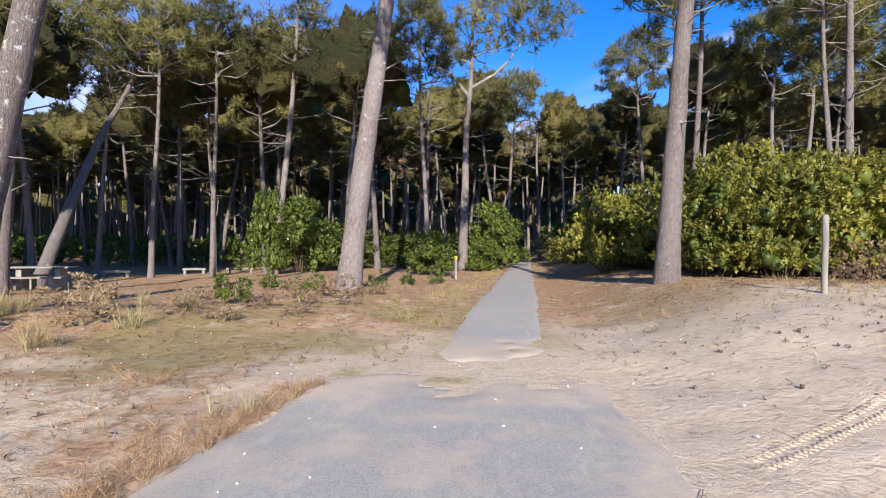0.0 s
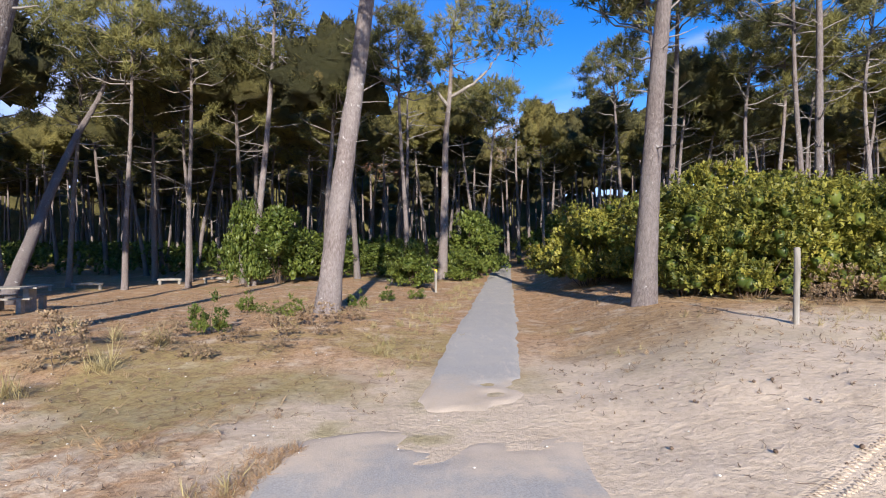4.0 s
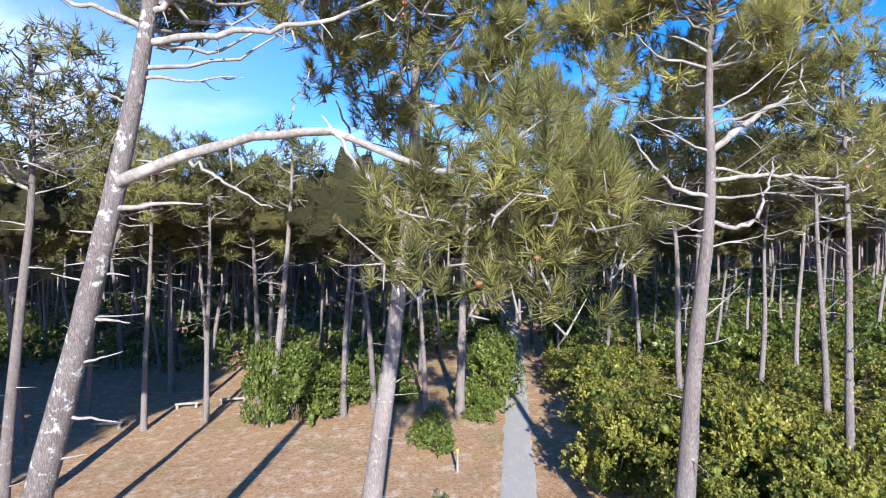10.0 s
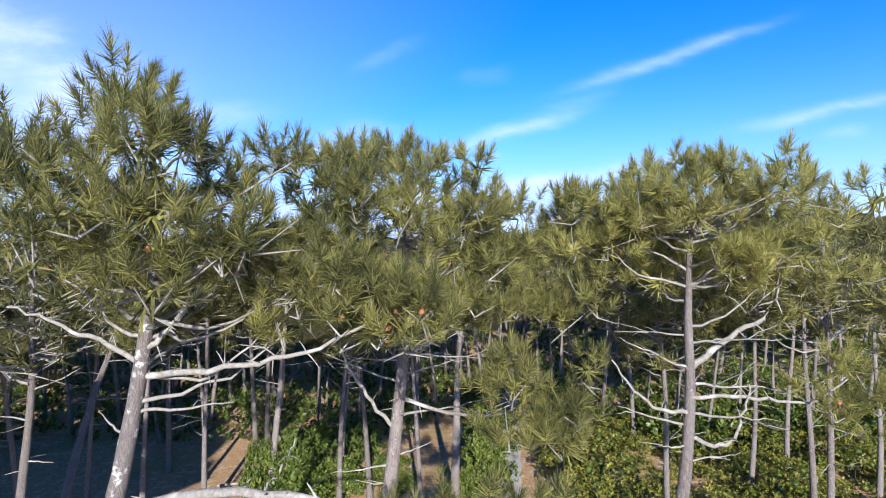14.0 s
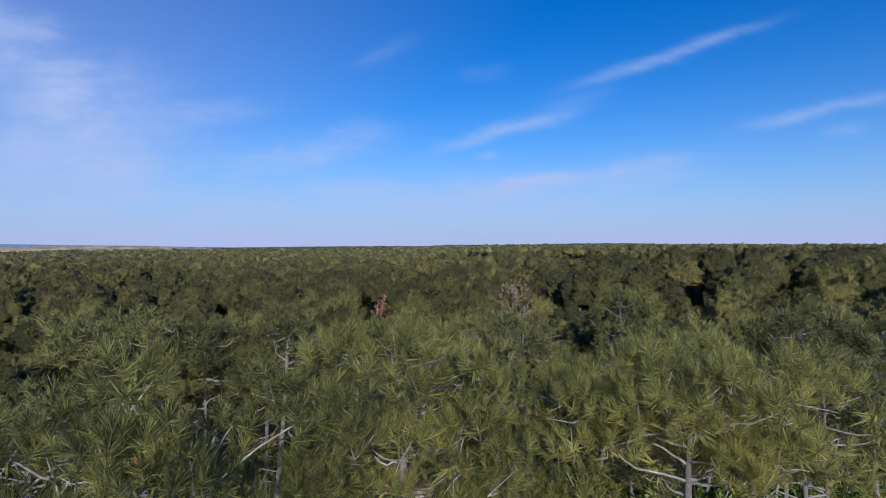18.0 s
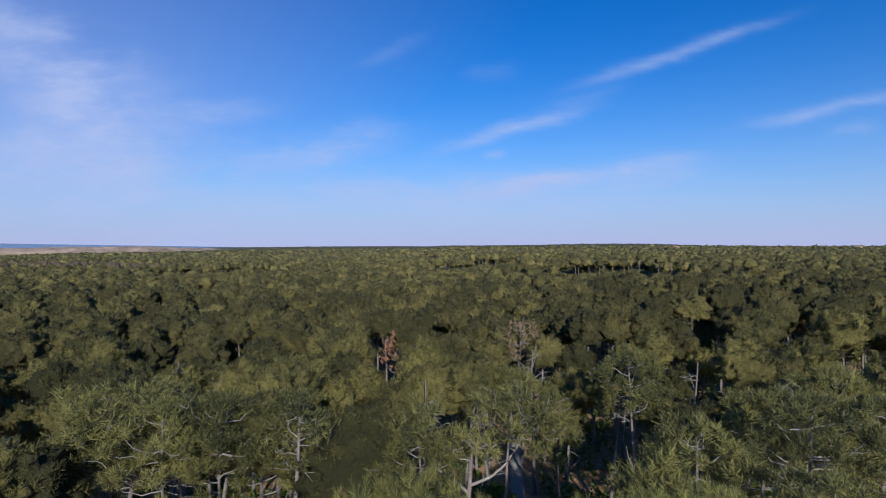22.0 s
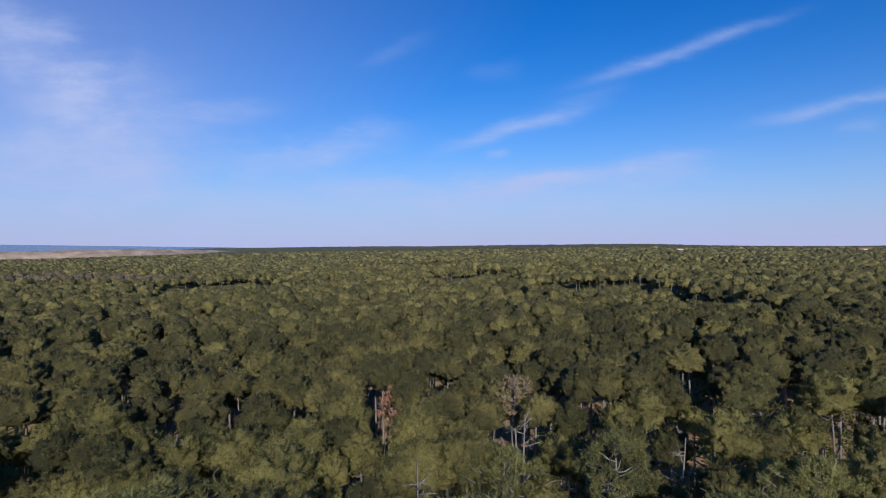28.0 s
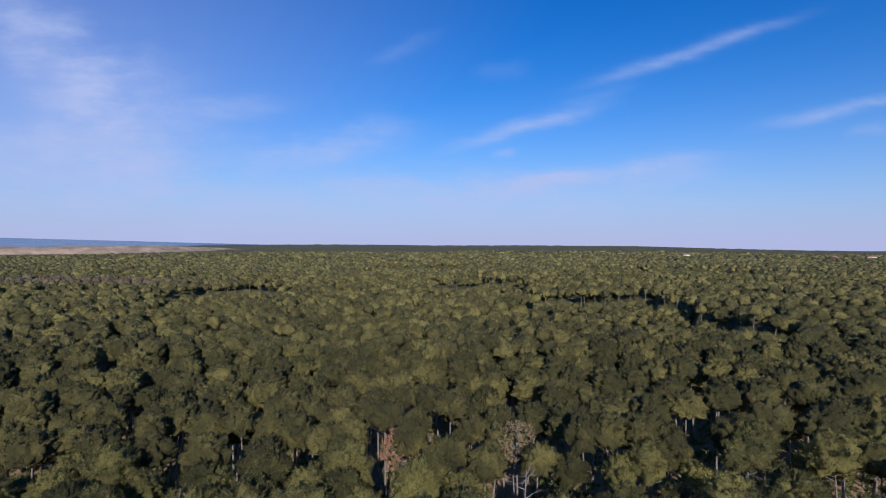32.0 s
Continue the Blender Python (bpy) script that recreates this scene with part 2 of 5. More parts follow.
def bark(k, low=0.62, high=0.70, much=0.6):
    geo = k.n("ShaderNodeNewGeometry")
    co = k.n("ShaderNodeTexCoord").outputs["Object"]
    info = k.n("ShaderNodeObjectInfo")
    m = k.n("ShaderNodeMapping")
    m.inputs["Scale"].default_value = (1, 1, 0.32)
    k.put(m.inputs["Vector"], co)
    plates = k.n("ShaderNodeTexVoronoi", feature="DISTANCE_TO_EDGE")
    plates.inputs["Scale"].default_value = 24.0
    wob = k.n("ShaderNodeVectorMath", operation="MULTIPLY_ADD")
    nz = k.n("ShaderNodeTexNoise")
    nz.inputs["Scale"].default_value = 9.0
    k.put(nz.inputs["Vector"], m.outputs[0])
    k.put(wob.inputs[0], nz.outputs["Color"])
    wob.inputs[1].default_value = (0.25, 0.25, 0.25)
    k.put(wob.inputs[2], m.outputs[0])
    k.put(plates.inputs["Vector"], wob.outputs[0])
    cracks = k.math("MULTIPLY_ADD", k.step(plates.outputs["Distance"], 0.0, 0.14), 0.38, 0.62)
    grain = k.noise(co, 26.0, 5.0, 0.65, (1, 1, 0.35))
    big = k.noise(geo.outputs["Position"], 0.9, 3.0)
    col = k.ramp(grain, (0.25, (0.11, 0.088, 0.082)), (0.55, (0.215, 0.18, 0.17)), (0.8, (0.33, 0.29, 0.277)))
    col = k.mix(k.step(big, 0.35, 0.7, 0.0, 0.6), col, (0.25, 0.223, 0.213))
    col = k.mix(cracks, (0.075, 0.05, 0.045), col)
    lichen = k.step(k.noise(co, 5.0, 6.0, 0.7), low, high, 0.0, much)
    col = k.mix(lichen, col, (0.66, 0.65, 0.63))
    shade = k.math("MULTIPLY_ADD", info.outputs["Random"], 0.35, 0.8)
    hsv = k.n("ShaderNodeHueSaturation")
    k.put(hsv.inputs["Value"], shade), k.put(hsv.inputs["Color"], col)
    height = k.math("ADD", k.math("MULTIPLY", cracks, 0.8), k.math("MULTIPLY", grain, 0.5))
    return surface(k, hsv.outputs[0], 0.9, k.bump(height, 0.9, 0.03), 0.2)


BARK = material("pine_bark", bark)
BARK_PALE = material("lichen_bark", lambda k: bark(k, 0.54, 0.64, 0.85))


def dead_wood(k):
    co = k.n("ShaderNodeTexCoord").outputs["Object"]
    grain = k.noise(co, 14.0, 5.0, 0.65)
    patch = k.noise(co, 2.5, 4.0)
    col = k.ramp(grain, (0.3, (0.16, 0.14, 0.125)), (0.7, (0.32, 0.29, 0.265)))
    col = k.mix(k.step(patch, 0.54, 0.68, 0.0, 0.7), col, (0.43, 0.41, 0.385))
    return surface(k, col, 0.85, k.bump(grain, 0.6, 0.01), 0.2)


DEAD = material("bare_wood", dead_wood)


def path_x(y):
    """The middle of the asphalt path at y."""
    return 0.95 + 0.155 * (y - 9)


def ground_mat(k):
    geo = k.n("ShaderNodeNewGeometry")
    pos = geo.outputs["Position"]
    sep = k.n("ShaderNodeSeparateXYZ")
    k.put(sep.inputs[0], pos)
    x, y = sep.outputs[0], sep.outputs[1]
    wide, mid, fine = k.noise(pos, 0.35, 4.0), k.noise(pos, 1.7, 5.0, 0.6), k.noise(pos, 14.0, 6.0, 0.7)
    grit = k.noise(pos, 70.0, 3.0, 0.7)
    sand = k.ramp(k.math("ADD", k.math("MULTIPLY", fine, 0.6), k.math("MULTIPLY", mid, 0.4)), (0.3, (0.42, 0.32, 0.225)), (0.5, (0.62, 0.49, 0.355)), (0.7, (0.74, 0.60, 0.455)))
    needles = k.noise(pos, 38.0, 6.0, 0.75, (1.0, 0.35, 1.0))
    litter = k.ramp(needles, (0.3, (0.20, 0.11, 0.06)), (0.5, (0.44, 0.265, 0.14)), (0.7, (0.60, 0.43, 0.27)))
    litter = k.mix(k.step(mid, 0.45, 0.7, 0.0, 0.55), litter, (0.55, 0.43, 0.31))
    moss = k.ramp(fine, (0.3, (0.19, 0.16, 0.055)), (0.7, (0.38, 0.32, 0.13)))
    # sand where the track crosses, litter under the trees; along-path distance decides
    off = k.math("SUBTRACT", x, k.math("MULTIPLY_ADD", k.math("SUBTRACT", y, 9.0), 0.155, 0.95))
    rag = k.math("MULTIPLY", k.math("SUBTRACT", k.math("ADD", wide, mid), 1.0), 4.0)
    edge = k.math("ADD", k.math("ADD", y, k.math("MULTIPLY", x, -0.33)), k.math("MULTIPLY", rag, 1.6))
    is_litter = k.step(edge, 6.6, 9.6)
    near_left = k.step(k.math("ADD", k.math("MULTIPLY", x, -1.0), k.math("MULTIPLY", rag, 0.5)), 1.2, 2.2)
    strip = k.step(k.noise(pos, 0.9, 5.0, 0.65), 0.40, 0.54)
    is_litter = k.math("MAXIMUM", is_litter, k.math("MULTIPLY", k.math("MULTIPLY", near_left, strip), 0.95))
    col = k.mix(is_litter, sand, litter)
    pale = k.math("MULTIPLY", k.step(mid, 0.52, 0.68, 0.0, 0.5), is_litter)
    col = k.mix(pale, col, (0.60, 0.49, 0.37))
    green_at = k.math("MULTIPLY", k.step(wide, 0.40, 0.56), k.math("MULTIPLY", k.step(edge, 5.5, 7.0), k.math("MULTIPLY", k.step(edge, 14.0, 10.0), k.step(off, 1.5, -0.5, 0.3, 0.9))))
    far_green = k.math("MULTIPLY", k.step(k.noise(pos, 0.22, 4.0), 0.52, 0.64, 0.0, 0.7), k.step(y, 17.0, 26.0))
    col = k.mix(k.math("MULTIPLY", k.math("MAXIMUM", green_at, far_green), 0.75), col, moss)
    mottle = k.step(k.noise(pos, 5.5, 6.0, 0.75), 0.48, 0.62, 0.0, 0.75)
    col = k.mix(k.math("MULTIPLY", mottle, is_litter), col, (0.21, 0.13, 0.075))
    specks = k.step(k.noise(pos, 45.0, 2.0), 0.68, 0.74, 0.0, 0.7)
    col = k.mix(specks, col, (0.16, 0.10, 0.07))
    # tyre tracks pressed into the sand
    for ox, oy in ((1.2, 2.5), (0.95, 2.95)):
        dx, dy = k.math("SUBTRACT", x, ox), k.math("SUBTRACT", y, oy)
        across = k.math("ABSOLUTE", k.math("ADD", k.math("MULTIPLY", dx, -0.44), k.math("MULTIPLY", dy, 0.9)))
        along = k.math("ADD", k.math("MULTIPLY", dx, 0.9), k.math("MULTIPLY", dy, 0.44))
        rut = k.math("MULTIPLY", k.step(across, 0.10, 0.075), k.step(along, 0.3, 0.7))
        tread = k.math("MULTIPLY", rut, k.math("MULTIPLY_ADD", k.math("SINE", k.math("ADD", k.math("MULTIPLY", along, 95.0), k.math("MULTIPLY", across, 30.0))), 0.5, -0.8))
        fine = k.math("ADD", fine, k.math("MULTIPLY", tread, 0.16))
    dents = k.math("MULTIPLY", k.step(k.noise(pos, 4.2, 3.0), 0.3, 0.65), 0.22)
    fine = k.math("ADD", fine, dents)
    h = k.math("ADD", k.math("MULTIPLY", fine, 1.0), k.math("ADD", k.math("MULTIPLY", grit, 0.3), k.math("MULTIPLY", mid, 1.5)))
    return surface(k, col, 0.95, k.bump(h, 0.6, 0.04), 0.15)


def asphalt_mat(k):
    pos = k.n("ShaderNodeNewGeometry").outputs["Position"]
    sep = k.n("ShaderNodeSeparateXYZ")
    k.put(sep.inputs[0], pos)
    x, y = sep.outputs[0], sep.outputs[1]
    fine, mid, stone = k.noise(pos, 60.0, 4.0, 0.7), k.noise(pos, 2.2, 5.0, 0.6), k.noise(pos, 180.0, 2.0)
    sandy = k.noise(pos, 1.1, 6.0, 0.68)
    col = k.ramp(fine, (0.3, (0.29, 0.27, 0.25)), (0.7, (0.48, 0.45, 0.41)))
    col = k.mix(k.step(mid, 0.45, 0.7, 0.0, 0.6), col, (0.44, 0.395, 0.34))
    col = k.mix(k.step(k.noise(pos, 5.0, 6.0, 0.75, (1, 0.22, 1)), 0.54, 0.66, 0.0, 0.75), col, (0.52, 0.455, 0.385))
    sand = k.ramp(k.math("ADD", k.math("MULTIPLY", fine, 0.5), k.math("MULTIPLY", mid, 0.5)), (0.3, (0.45, 0.36, 0.27)), (0.7, (0.66, 0.535, 0.41)))
    wob = k.math("MULTIPLY", k.math("SUBTRACT", sandy, 0.5), 3.2)
    # drifts: across the path where the track crosses it, and over the apron's right side
    cross = k.math("SUBTRACT", 1.0, k.step(k.math("ABSOLUTE", k.math("SUBTRACT", k.math("ADD", y, k.math("MULTIPLY", wob, 0.9)), 6.2)), 0.8, 2.1))
    side = k.math("MULTIPLY", k.step(k.math("ADD", x, wob), 0.75, 1.7), k.step(y, 7.2, 6.2))
    thin = k.math("MULTIPLY", k.step(sandy, 0.42, 0.62, 0.0, 0.55), k.step(y, 8.0, 6.0))
    col = k.mix(k.math("MAXIMUM", k.math("MAXIMUM", cross, side), thin), col, sand)
    return surface(k, col, 0.92, k.bump(k.math("ADD", fine, stone), 0.5, 0.006), 0.2)


GROUND = material("sand_and_needle_litter", ground_mat)
ASPHALT = material("worn_asphalt", asphalt_mat)


def plain(name, low, high, scale, rough=0.8, bump=0.01, stretch=None):
    def make(k):
        co = k.n("ShaderNodeTexCoord").outputs["Object"]
        g = k.noise(co, scale, 6.0, 0.65, stretch)
        return surface(k, k.ramp(g, (0.3, low), (0.7, high)), rough, k.bump(g, 0.7, bump))

    return material(name, make)


WOOD_GREY = plain("weathered_wood", (0.15, 0.135, 0.115), (0.34, 0.31, 0.275), 12.0, 0.85, 0.006, (1, 1, 0.12))
CONCRETE = plain("pale_concrete", (0.2, 0.185, 0.165), (0.36, 0.335, 0.305), 9.0, 0.9, 0.006)
YELLOW = plain("yellow_paint", (0.75, 0.55, 0.03), (0.85, 0.68, 0.05), 20.0, 0.6, 0.002)
STONE = plain("pale_stone", (0.45, 0.42, 0.38), (0.75, 0.72, 0.66), 20.0, 0.8, 0.004)
TWIG = plain("brown_twig", (0.07, 0.045, 0.03), (0.20, 0.14, 0.10), 20.0, 0.9, 0.003)
CONE = plain("pine_cone", (0.16, 0.055, 0.03), (0.36, 0.14, 0.07), 30.0, 0.7, 0.01)
DUNE = plain("dune_sand", (0.16, 0.13, 0.085), (0.52, 0.37, 0.28), 0.035, 0.95, 0.3)
WHITE = plain("white_render", (0.62, 0.6, 0.56), (0.72, 0.7, 0.66), 2.0, 0.8, 0.01)
GLASS = plain("dark_glass", (0.03, 0.035, 0.04), (0.06, 0.065, 0.075), 2.0, 0.1, 0.0)
ROOF = plain("dull_red_tile", (0.20, 0.12, 0.09), (0.30, 0.19, 0.14), 2.0, 0.8, 0.02)


def sea_mat(k):
    pos = k.n("ShaderNodeNewGeometry").outputs["Position"]
    w = k.noise(pos, 0.02, 5.0, 0.6, (0.3, 1, 1))
    return surface(k, k.ramp(w, (0.3, (0.02, 0.07, 0.14)), (0.8, (0.05, 0.13, 0.22))), 0.25, k.bump(w, 0.3, 2.0), 0.5)


SEA = material("sea_water", sea_mat)


# ---- mesh helpers ----
def mesh_of(name, verts, faces, smooth=False):
    """A mesh from an array of vertices and an array (or list of arrays) of faces."""
    blocks = [np.asarray(f, dtype=np.int32) for f in (faces if isinstance(faces, list) else [faces]) if len(f)]
    me = bpy.data.meshes.new(name)
    verts = np.asarray(verts, dtype=np.float32)
    me.vertices.add(len(verts))
    me.vertices.foreach_set("co", verts.ravel())
    loops = np.concatenate([b.ravel() for b in blocks])
    sizes = np.concatenate([np.full(len(b), b.shape[1], dtype=np.int32) for b in blocks])
    me.loops.add(len(loops))
    me.loops.foreach_set("vertex_index", loops)
    me.polygons.add(len(sizes))
    me.polygons.foreach_set("loop_start", (np.cumsum(sizes) - sizes).astype(np.int32))
    me.polygons.foreach_set("loop_total", sizes)
    if smooth:
        me.polygons.foreach_set("use_smooth", np.ones(len(sizes), dtype=bool))
    me.update(calc_edges=True)
    me.validate()
    return me


def part(name, me, mat, parent, label=""):
    ob = new(name, me)
    if not me.materials:
        me.materials.append(mat)
    ob.parent = parent
    return tagged(ob, label)


def thing(name, label, category, group="", kind=""):
    return tagged(new(name), label, category, group, kind)


def joined(pieces):
    """Several (verts, faces) as one, faces all of one size."""
    vs, fs, base = [], [], 0
    for v, f in pieces:
        vs.append(v)
        fs.append(np.asarray(f) + base)
        base += len(v)
    return np.concatenate(vs), np.concatenate(fs)


def tube(points, radii, sides=8, rough=0.0, rng=None):
    """A tapered round tube along points."""
    p = np.asarray(points, float)
    r = np.asarray(radii, float)
    d = np.gradient(p, axis=0)
    d /= np.linalg.norm(d, axis=1)[:, None] + 1e-9
    ref = np.where(np.abs(d[:, 2:3]) > 0.8, [[1.0, 0, 0]], [[0, 0, 1.0]])
    a = np.cross(ref, d)
    a /= np.linalg.norm(a, axis=1)[:, None] + 1e-9
    b = np.cross(d, a)
    ang = np.linspace(0, 2 * np.pi, sides, endpoint=False)
    rr = np.repeat(r[:, None], sides, 1)
    if rough and rng is not None:
        rr = rr * (1 + rough * rng.standard_normal(rr.shape))
    v = p[:, None] + rr[..., None] * (np.cos(ang)[None, :, None] * a[:, None] + np.sin(ang)[None, :, None] * b[:, None])
    v = v.reshape(-1, 3)
    n = len(p)
    i, j = np.meshgrid(np.arange(n - 1), np.arange(sides), indexing="ij")
    k = (j + 1) % sides
    f = np.stack([i * sides + j, i * sides + k, (i + 1) * sides + k, (i + 1) * sides + j], -1).reshape(-1, 4)
    return v, f


def curve_through(points, n):
    """n points on a smooth line through the given ones."""
    p = np.asarray(points, float)
    t = np.concatenate([[0], np.cumsum(np.linalg.norm(np.diff(p, axis=0), axis=1))])
    m = np.gradient(p, t, axis=0) if len(p) > 2 else np.repeat((p[1:] - p[:1]) / t[1], 2, 0)
    s = np.linspace(0, t[-1], n)
    i = np.clip(np.searchsorted(t, s, side="right") - 1, 0, len(p) - 2)
    h = (t[i + 1] - t[i])[:, None]
    u = ((s - t[i])[:, None]) / h
    return ((2 * u**3 - 3 * u**2 + 1) * p[i] + (u**3 - 2 * u**2 + u) * h * m[i] + (-2 * u**3 + 3 * u**2) * p[i + 1] + (u**3 - u**2) * h * m[i + 1])


def turns(rng, n):
    """Random rotations as n 3 x 3 matrices."""
    q = rng.standard_normal((n, 4))
    q /= np.linalg.norm(q, axis=1)[:, None]
    w, x, y, z = q.T
    return np.stack([np.stack([1 - 2 * (y * y + z * z), 2 * (x * y - z * w), 2 * (x * z + y * w)], -1),
                     np.stack([2 * (x * y + z * w), 1 - 2 * (x * x + z * z), 2 * (y * z - x * w)], -1),
                     np.stack([2 * (x * z - y * w), 2 * (y * z + x * w), 1 - 2 * (x * x + y * y)], -1)], 1)


def frames_along(dirs, rng):
    """Rotations whose z axis lies along dirs, with a random spin."""
    d = dirs / (np.linalg.norm(dirs, axis=1)[:, None] + 1e-9)
    r = rng.standard_normal(d.shape)
    a = np.cross(r, d)
    a /= np.linalg.norm(a, axis=1)[:, None] + 1e-9
    return np.stack([a, np.cross(d, a), d], -1)


def tuft(rng, blades, length, width, spread):
    """A shoot's brush of needles: thin triangles that fan out along z."""
    ang = rng.uniform(0, 2 * np.pi, blades)
    tilt = spread * np.sqrt(rng.uniform(0.03, 1, blades))
    out = np.stack([np.cos(ang) * np.sin(tilt), np.sin(ang) * np.sin(tilt), np.cos(tilt)], -1)
    side = np.cross(out, np.array([0, 0, 1.0]) + 0.45 * rng.standard_normal((blades, 3)))
    side /= np.linalg.norm(side, axis=1)[:, None]
    ln = length * rng.uniform(0.75, 1.1, blades)[:, None]
    root = np.stack([0 * ang, 0 * ang, rng.uniform(-0.5, 0.3, blades) * length], -1)
    a, b, c = root - side * width * 0.5 + out * ln * 0.08, root + side * width * 0.5 + out * ln * 0.08, root + out * ln
    v = np.stack([a, b, c], 1).reshape(-1, 3)
    return v, np.arange(blades * 3).reshape(-1, 3)


def scatter(shapes, places, dirs, sizes, rng):
    """Copies of shapes at places, z along dirs, as one (verts, faces)."""
    rot = frames_along(dirs, rng)
    pick = rng.integers(0, len(shapes), len(places))
    out = []
    for i, (tv, tf) in enumerate(shapes):
        m = pick == i
        if not m.any():
            continue
        v = np.einsum("nij,kj->nki", rot[m], tv) * sizes[m][:, None, None] + places[m][:, None]
        f = tf[None] + (np.arange(m.sum()) * len(tv))[:, None, None]
        out.append((v.reshape(-1, 3), f.reshape(-1, tf.shape[1])))
    return joined(out)


# ---- ground ----
def smooth(a, b, x):
    u = np.clip((np.asarray(x, float) - a) / (b - a), 0, 1)
    return u * u * (3 - 2 * u)


def waves(x, y, scale, seed):
    r = np.random.default_rng(seed)
    z = 0
    for i in range(7):
        a, ph, s = r.uniform(0, 6.283), r.uniform(0, 6.283), scale * r.uniform(0.6, 1.7)
        z = z + np.sin((x * np.cos(a) + y * np.sin(a)) * s + ph)
    return z / 7


def land(x, y):
    """Height of the ground."""
    x, y = np.asarray(x, float), np.asarray(y, float)
    off = x - (0.95 + 0.155 * (y - 9))
    z = -0.15 + 0.58 * smooth(1.2, 4.3, off) * smooth(2.0, 8.0, y + off * 0.3)
    z = z - 0.42 * smooth(5, 12, -x) * smooth(12, 26, y)
    z = z + 0.28 * np.exp(-((x + 2.6) ** 2 + (y - 13.0) ** 2) / 9)
    z = z + 0.22 * np.exp(-((x + 6.6) ** 2 / 6 + (y - 9.4) ** 2 / 3))
    z = z + 3.0 * smooth(22, 55, y) * smooth(8, 40, x) + 1.2 * waves(x, y, 0.018, 3) * smooth(40, 120, np.hypot(x, y))
    on_path = np.exp(-((off / 1.2) ** 4))
    z = z + (0.05 * waves(x, y, 1.3, 5) + 0.03 * waves(x, y, 3.7, 6)) * (1 - 0.85 * on_path) * smooth(200, 60, np.hypot(x, y))
    sandy = smooth(1.2, 2.2, off) * smooth(9.5, 6.5, y)
    z = z + sandy * (0.04 * waves(x, y, 3.1, 8) + 0.02 * waves(x, y, 7.3, 9) * smooth(-0.2, 0.5, waves(x, y, 0.9, 10)))
    return z


def spaced(core, step, far, growth):
    a = [core]
    while a[-1] < far:
        step *= growth
        a.append(a[-1] + step)
    return a


xs = np.array([-v for v in spaced(9, 0.15, 4900, 1.09)][::-1] + list(np.arange(-9, 9.01, 0.14)[1:-1]) + spaced(9, 0.15, 4900, 1.09))
ys = np.array([-v for v in spaced(2, 0.3, 4900, 1.2)][::-1] + list(np.arange(-2, 14.01, 0.14)[1:-1]) + spaced(14, 0.14, 4900, 1.06))
gx, gy = np.meshgrid(xs, ys)
gz = land(gx, gy)
nx, ny = len(xs), len(ys)
gi, gj = np.meshgrid(np.arange(ny - 1), np.arange(nx - 1), indexing="ij")
gf = np.stack([gi * nx + gj, gi * nx + gj + 1, (gi + 1) * nx + gj + 1, (gi + 1) * nx + gj], -1).reshape(-1, 4)
ground = new("ground", mesh_of("ground", np.stack([gx, gy, gz], -1).reshape(-1, 3), gf, True))
ground.data.materials.append(GROUND)
tagged(ground, "pale sand and orange pine-needle litter on the forest floor", "ground", kind="structure")


def build_path():
    rng = np.random.default_rng(4)
    y = np.concatenate([np.arange(-4, 26, 0.1), np.arange(26, 75, 0.4)])
    wide = smooth(5.9, 5.4, y)
    bend = 0.0012 * np.maximum(y - 45, 0) ** 2
    mid = path_x(y) * smooth(4.5, 6.5, y) - bend
    left = mid - 0.75 - wide * (0.75 + 0.38 * smooth(4.4, 3.2, y)) + 0.1 * waves(y, y * 0, 2.1, 11) + 0.07 * waves(y, y * 0, 7, 12)
    right = mid + 0.75 + wide * 1.15 + 0.1 * waves(y, y * 0, 2.4, 13) + 0.07 * waves(y, y * 0, 8, 14)
    cols = 17
    s = np.linspace(0, 1, cols)
    x = left[:, None] * (1 - s) + right[:, None] * s
    yy = np.repeat(y[:, None], cols, 1)
    cover = 0.075 * np.exp(-(((yy - 6.2 + 1.0 * waves(x, yy, 2.6, 15) + 0.5 * waves(x, yy, 9, 16)) / 0.75) ** 4))
    z = land(x, yy) + 0.022 - cover - 0.05 * (np.abs(2 * s - 1) ** 8)[None] - 0.03 * wide[:, None] * smooth(0.72, 1.0, s)[None]
    n = len(y)
    i, j = np.meshgrid(np.arange(n - 1), np.arange(cols - 1), indexing="ij")
    f = np.stack([i * cols + j, i * cols + j + 1, (i + 1) * cols + j + 1, (i + 1) * cols + j], -1).reshape(-1, 4)
    ob = new("path", mesh_of("path", np.stack([x, yy, z], -1).reshape(-1, 3), f, True))
    ob.data.materials.append(ASPHALT)
    tagged(ob, "narrow grey worn asphalt path partly covered with sand", "path", kind="structure")


build_path()


# ---- shoots of broad leaves ----
def spray(rng, leaves, size, spread):
    """A shoot with leaves round its tip."""
    bits = []
    for _ in range(leaves):
        a, tilt = rng.uniform(0, 6.283), rng.uniform(0.3, 1.5)
        d = np.array([math.cos(a) * math.sin(tilt), math.sin(a) * math.sin(tilt), math.cos(tilt)])
        side = np.cross(d, (0, 0, 1.0) if abs(d[2]) < 0.9 else (1.0, 0, 0))
        side /= np.linalg.norm(side)
        up = np.cross(side, d)
        l, w = size * rng.uniform(0.7, 1.2), size * rng.uniform(0.42, 0.62)
        o = np.array([0, 0, rng.uniform(-spread, 0.1 * spread)])
        bits.append((np.array([o + d * 0.15 * l, o + d * 0.6 * l + side * w * 0.5 + up * 0.05 * l, o + d * 1.1 * l, o + d * 0.6 * l - side * w * 0.5 + up * 0.05 * l]), np.array([(0, 1, 2, 3)])))
    return joined(bits)


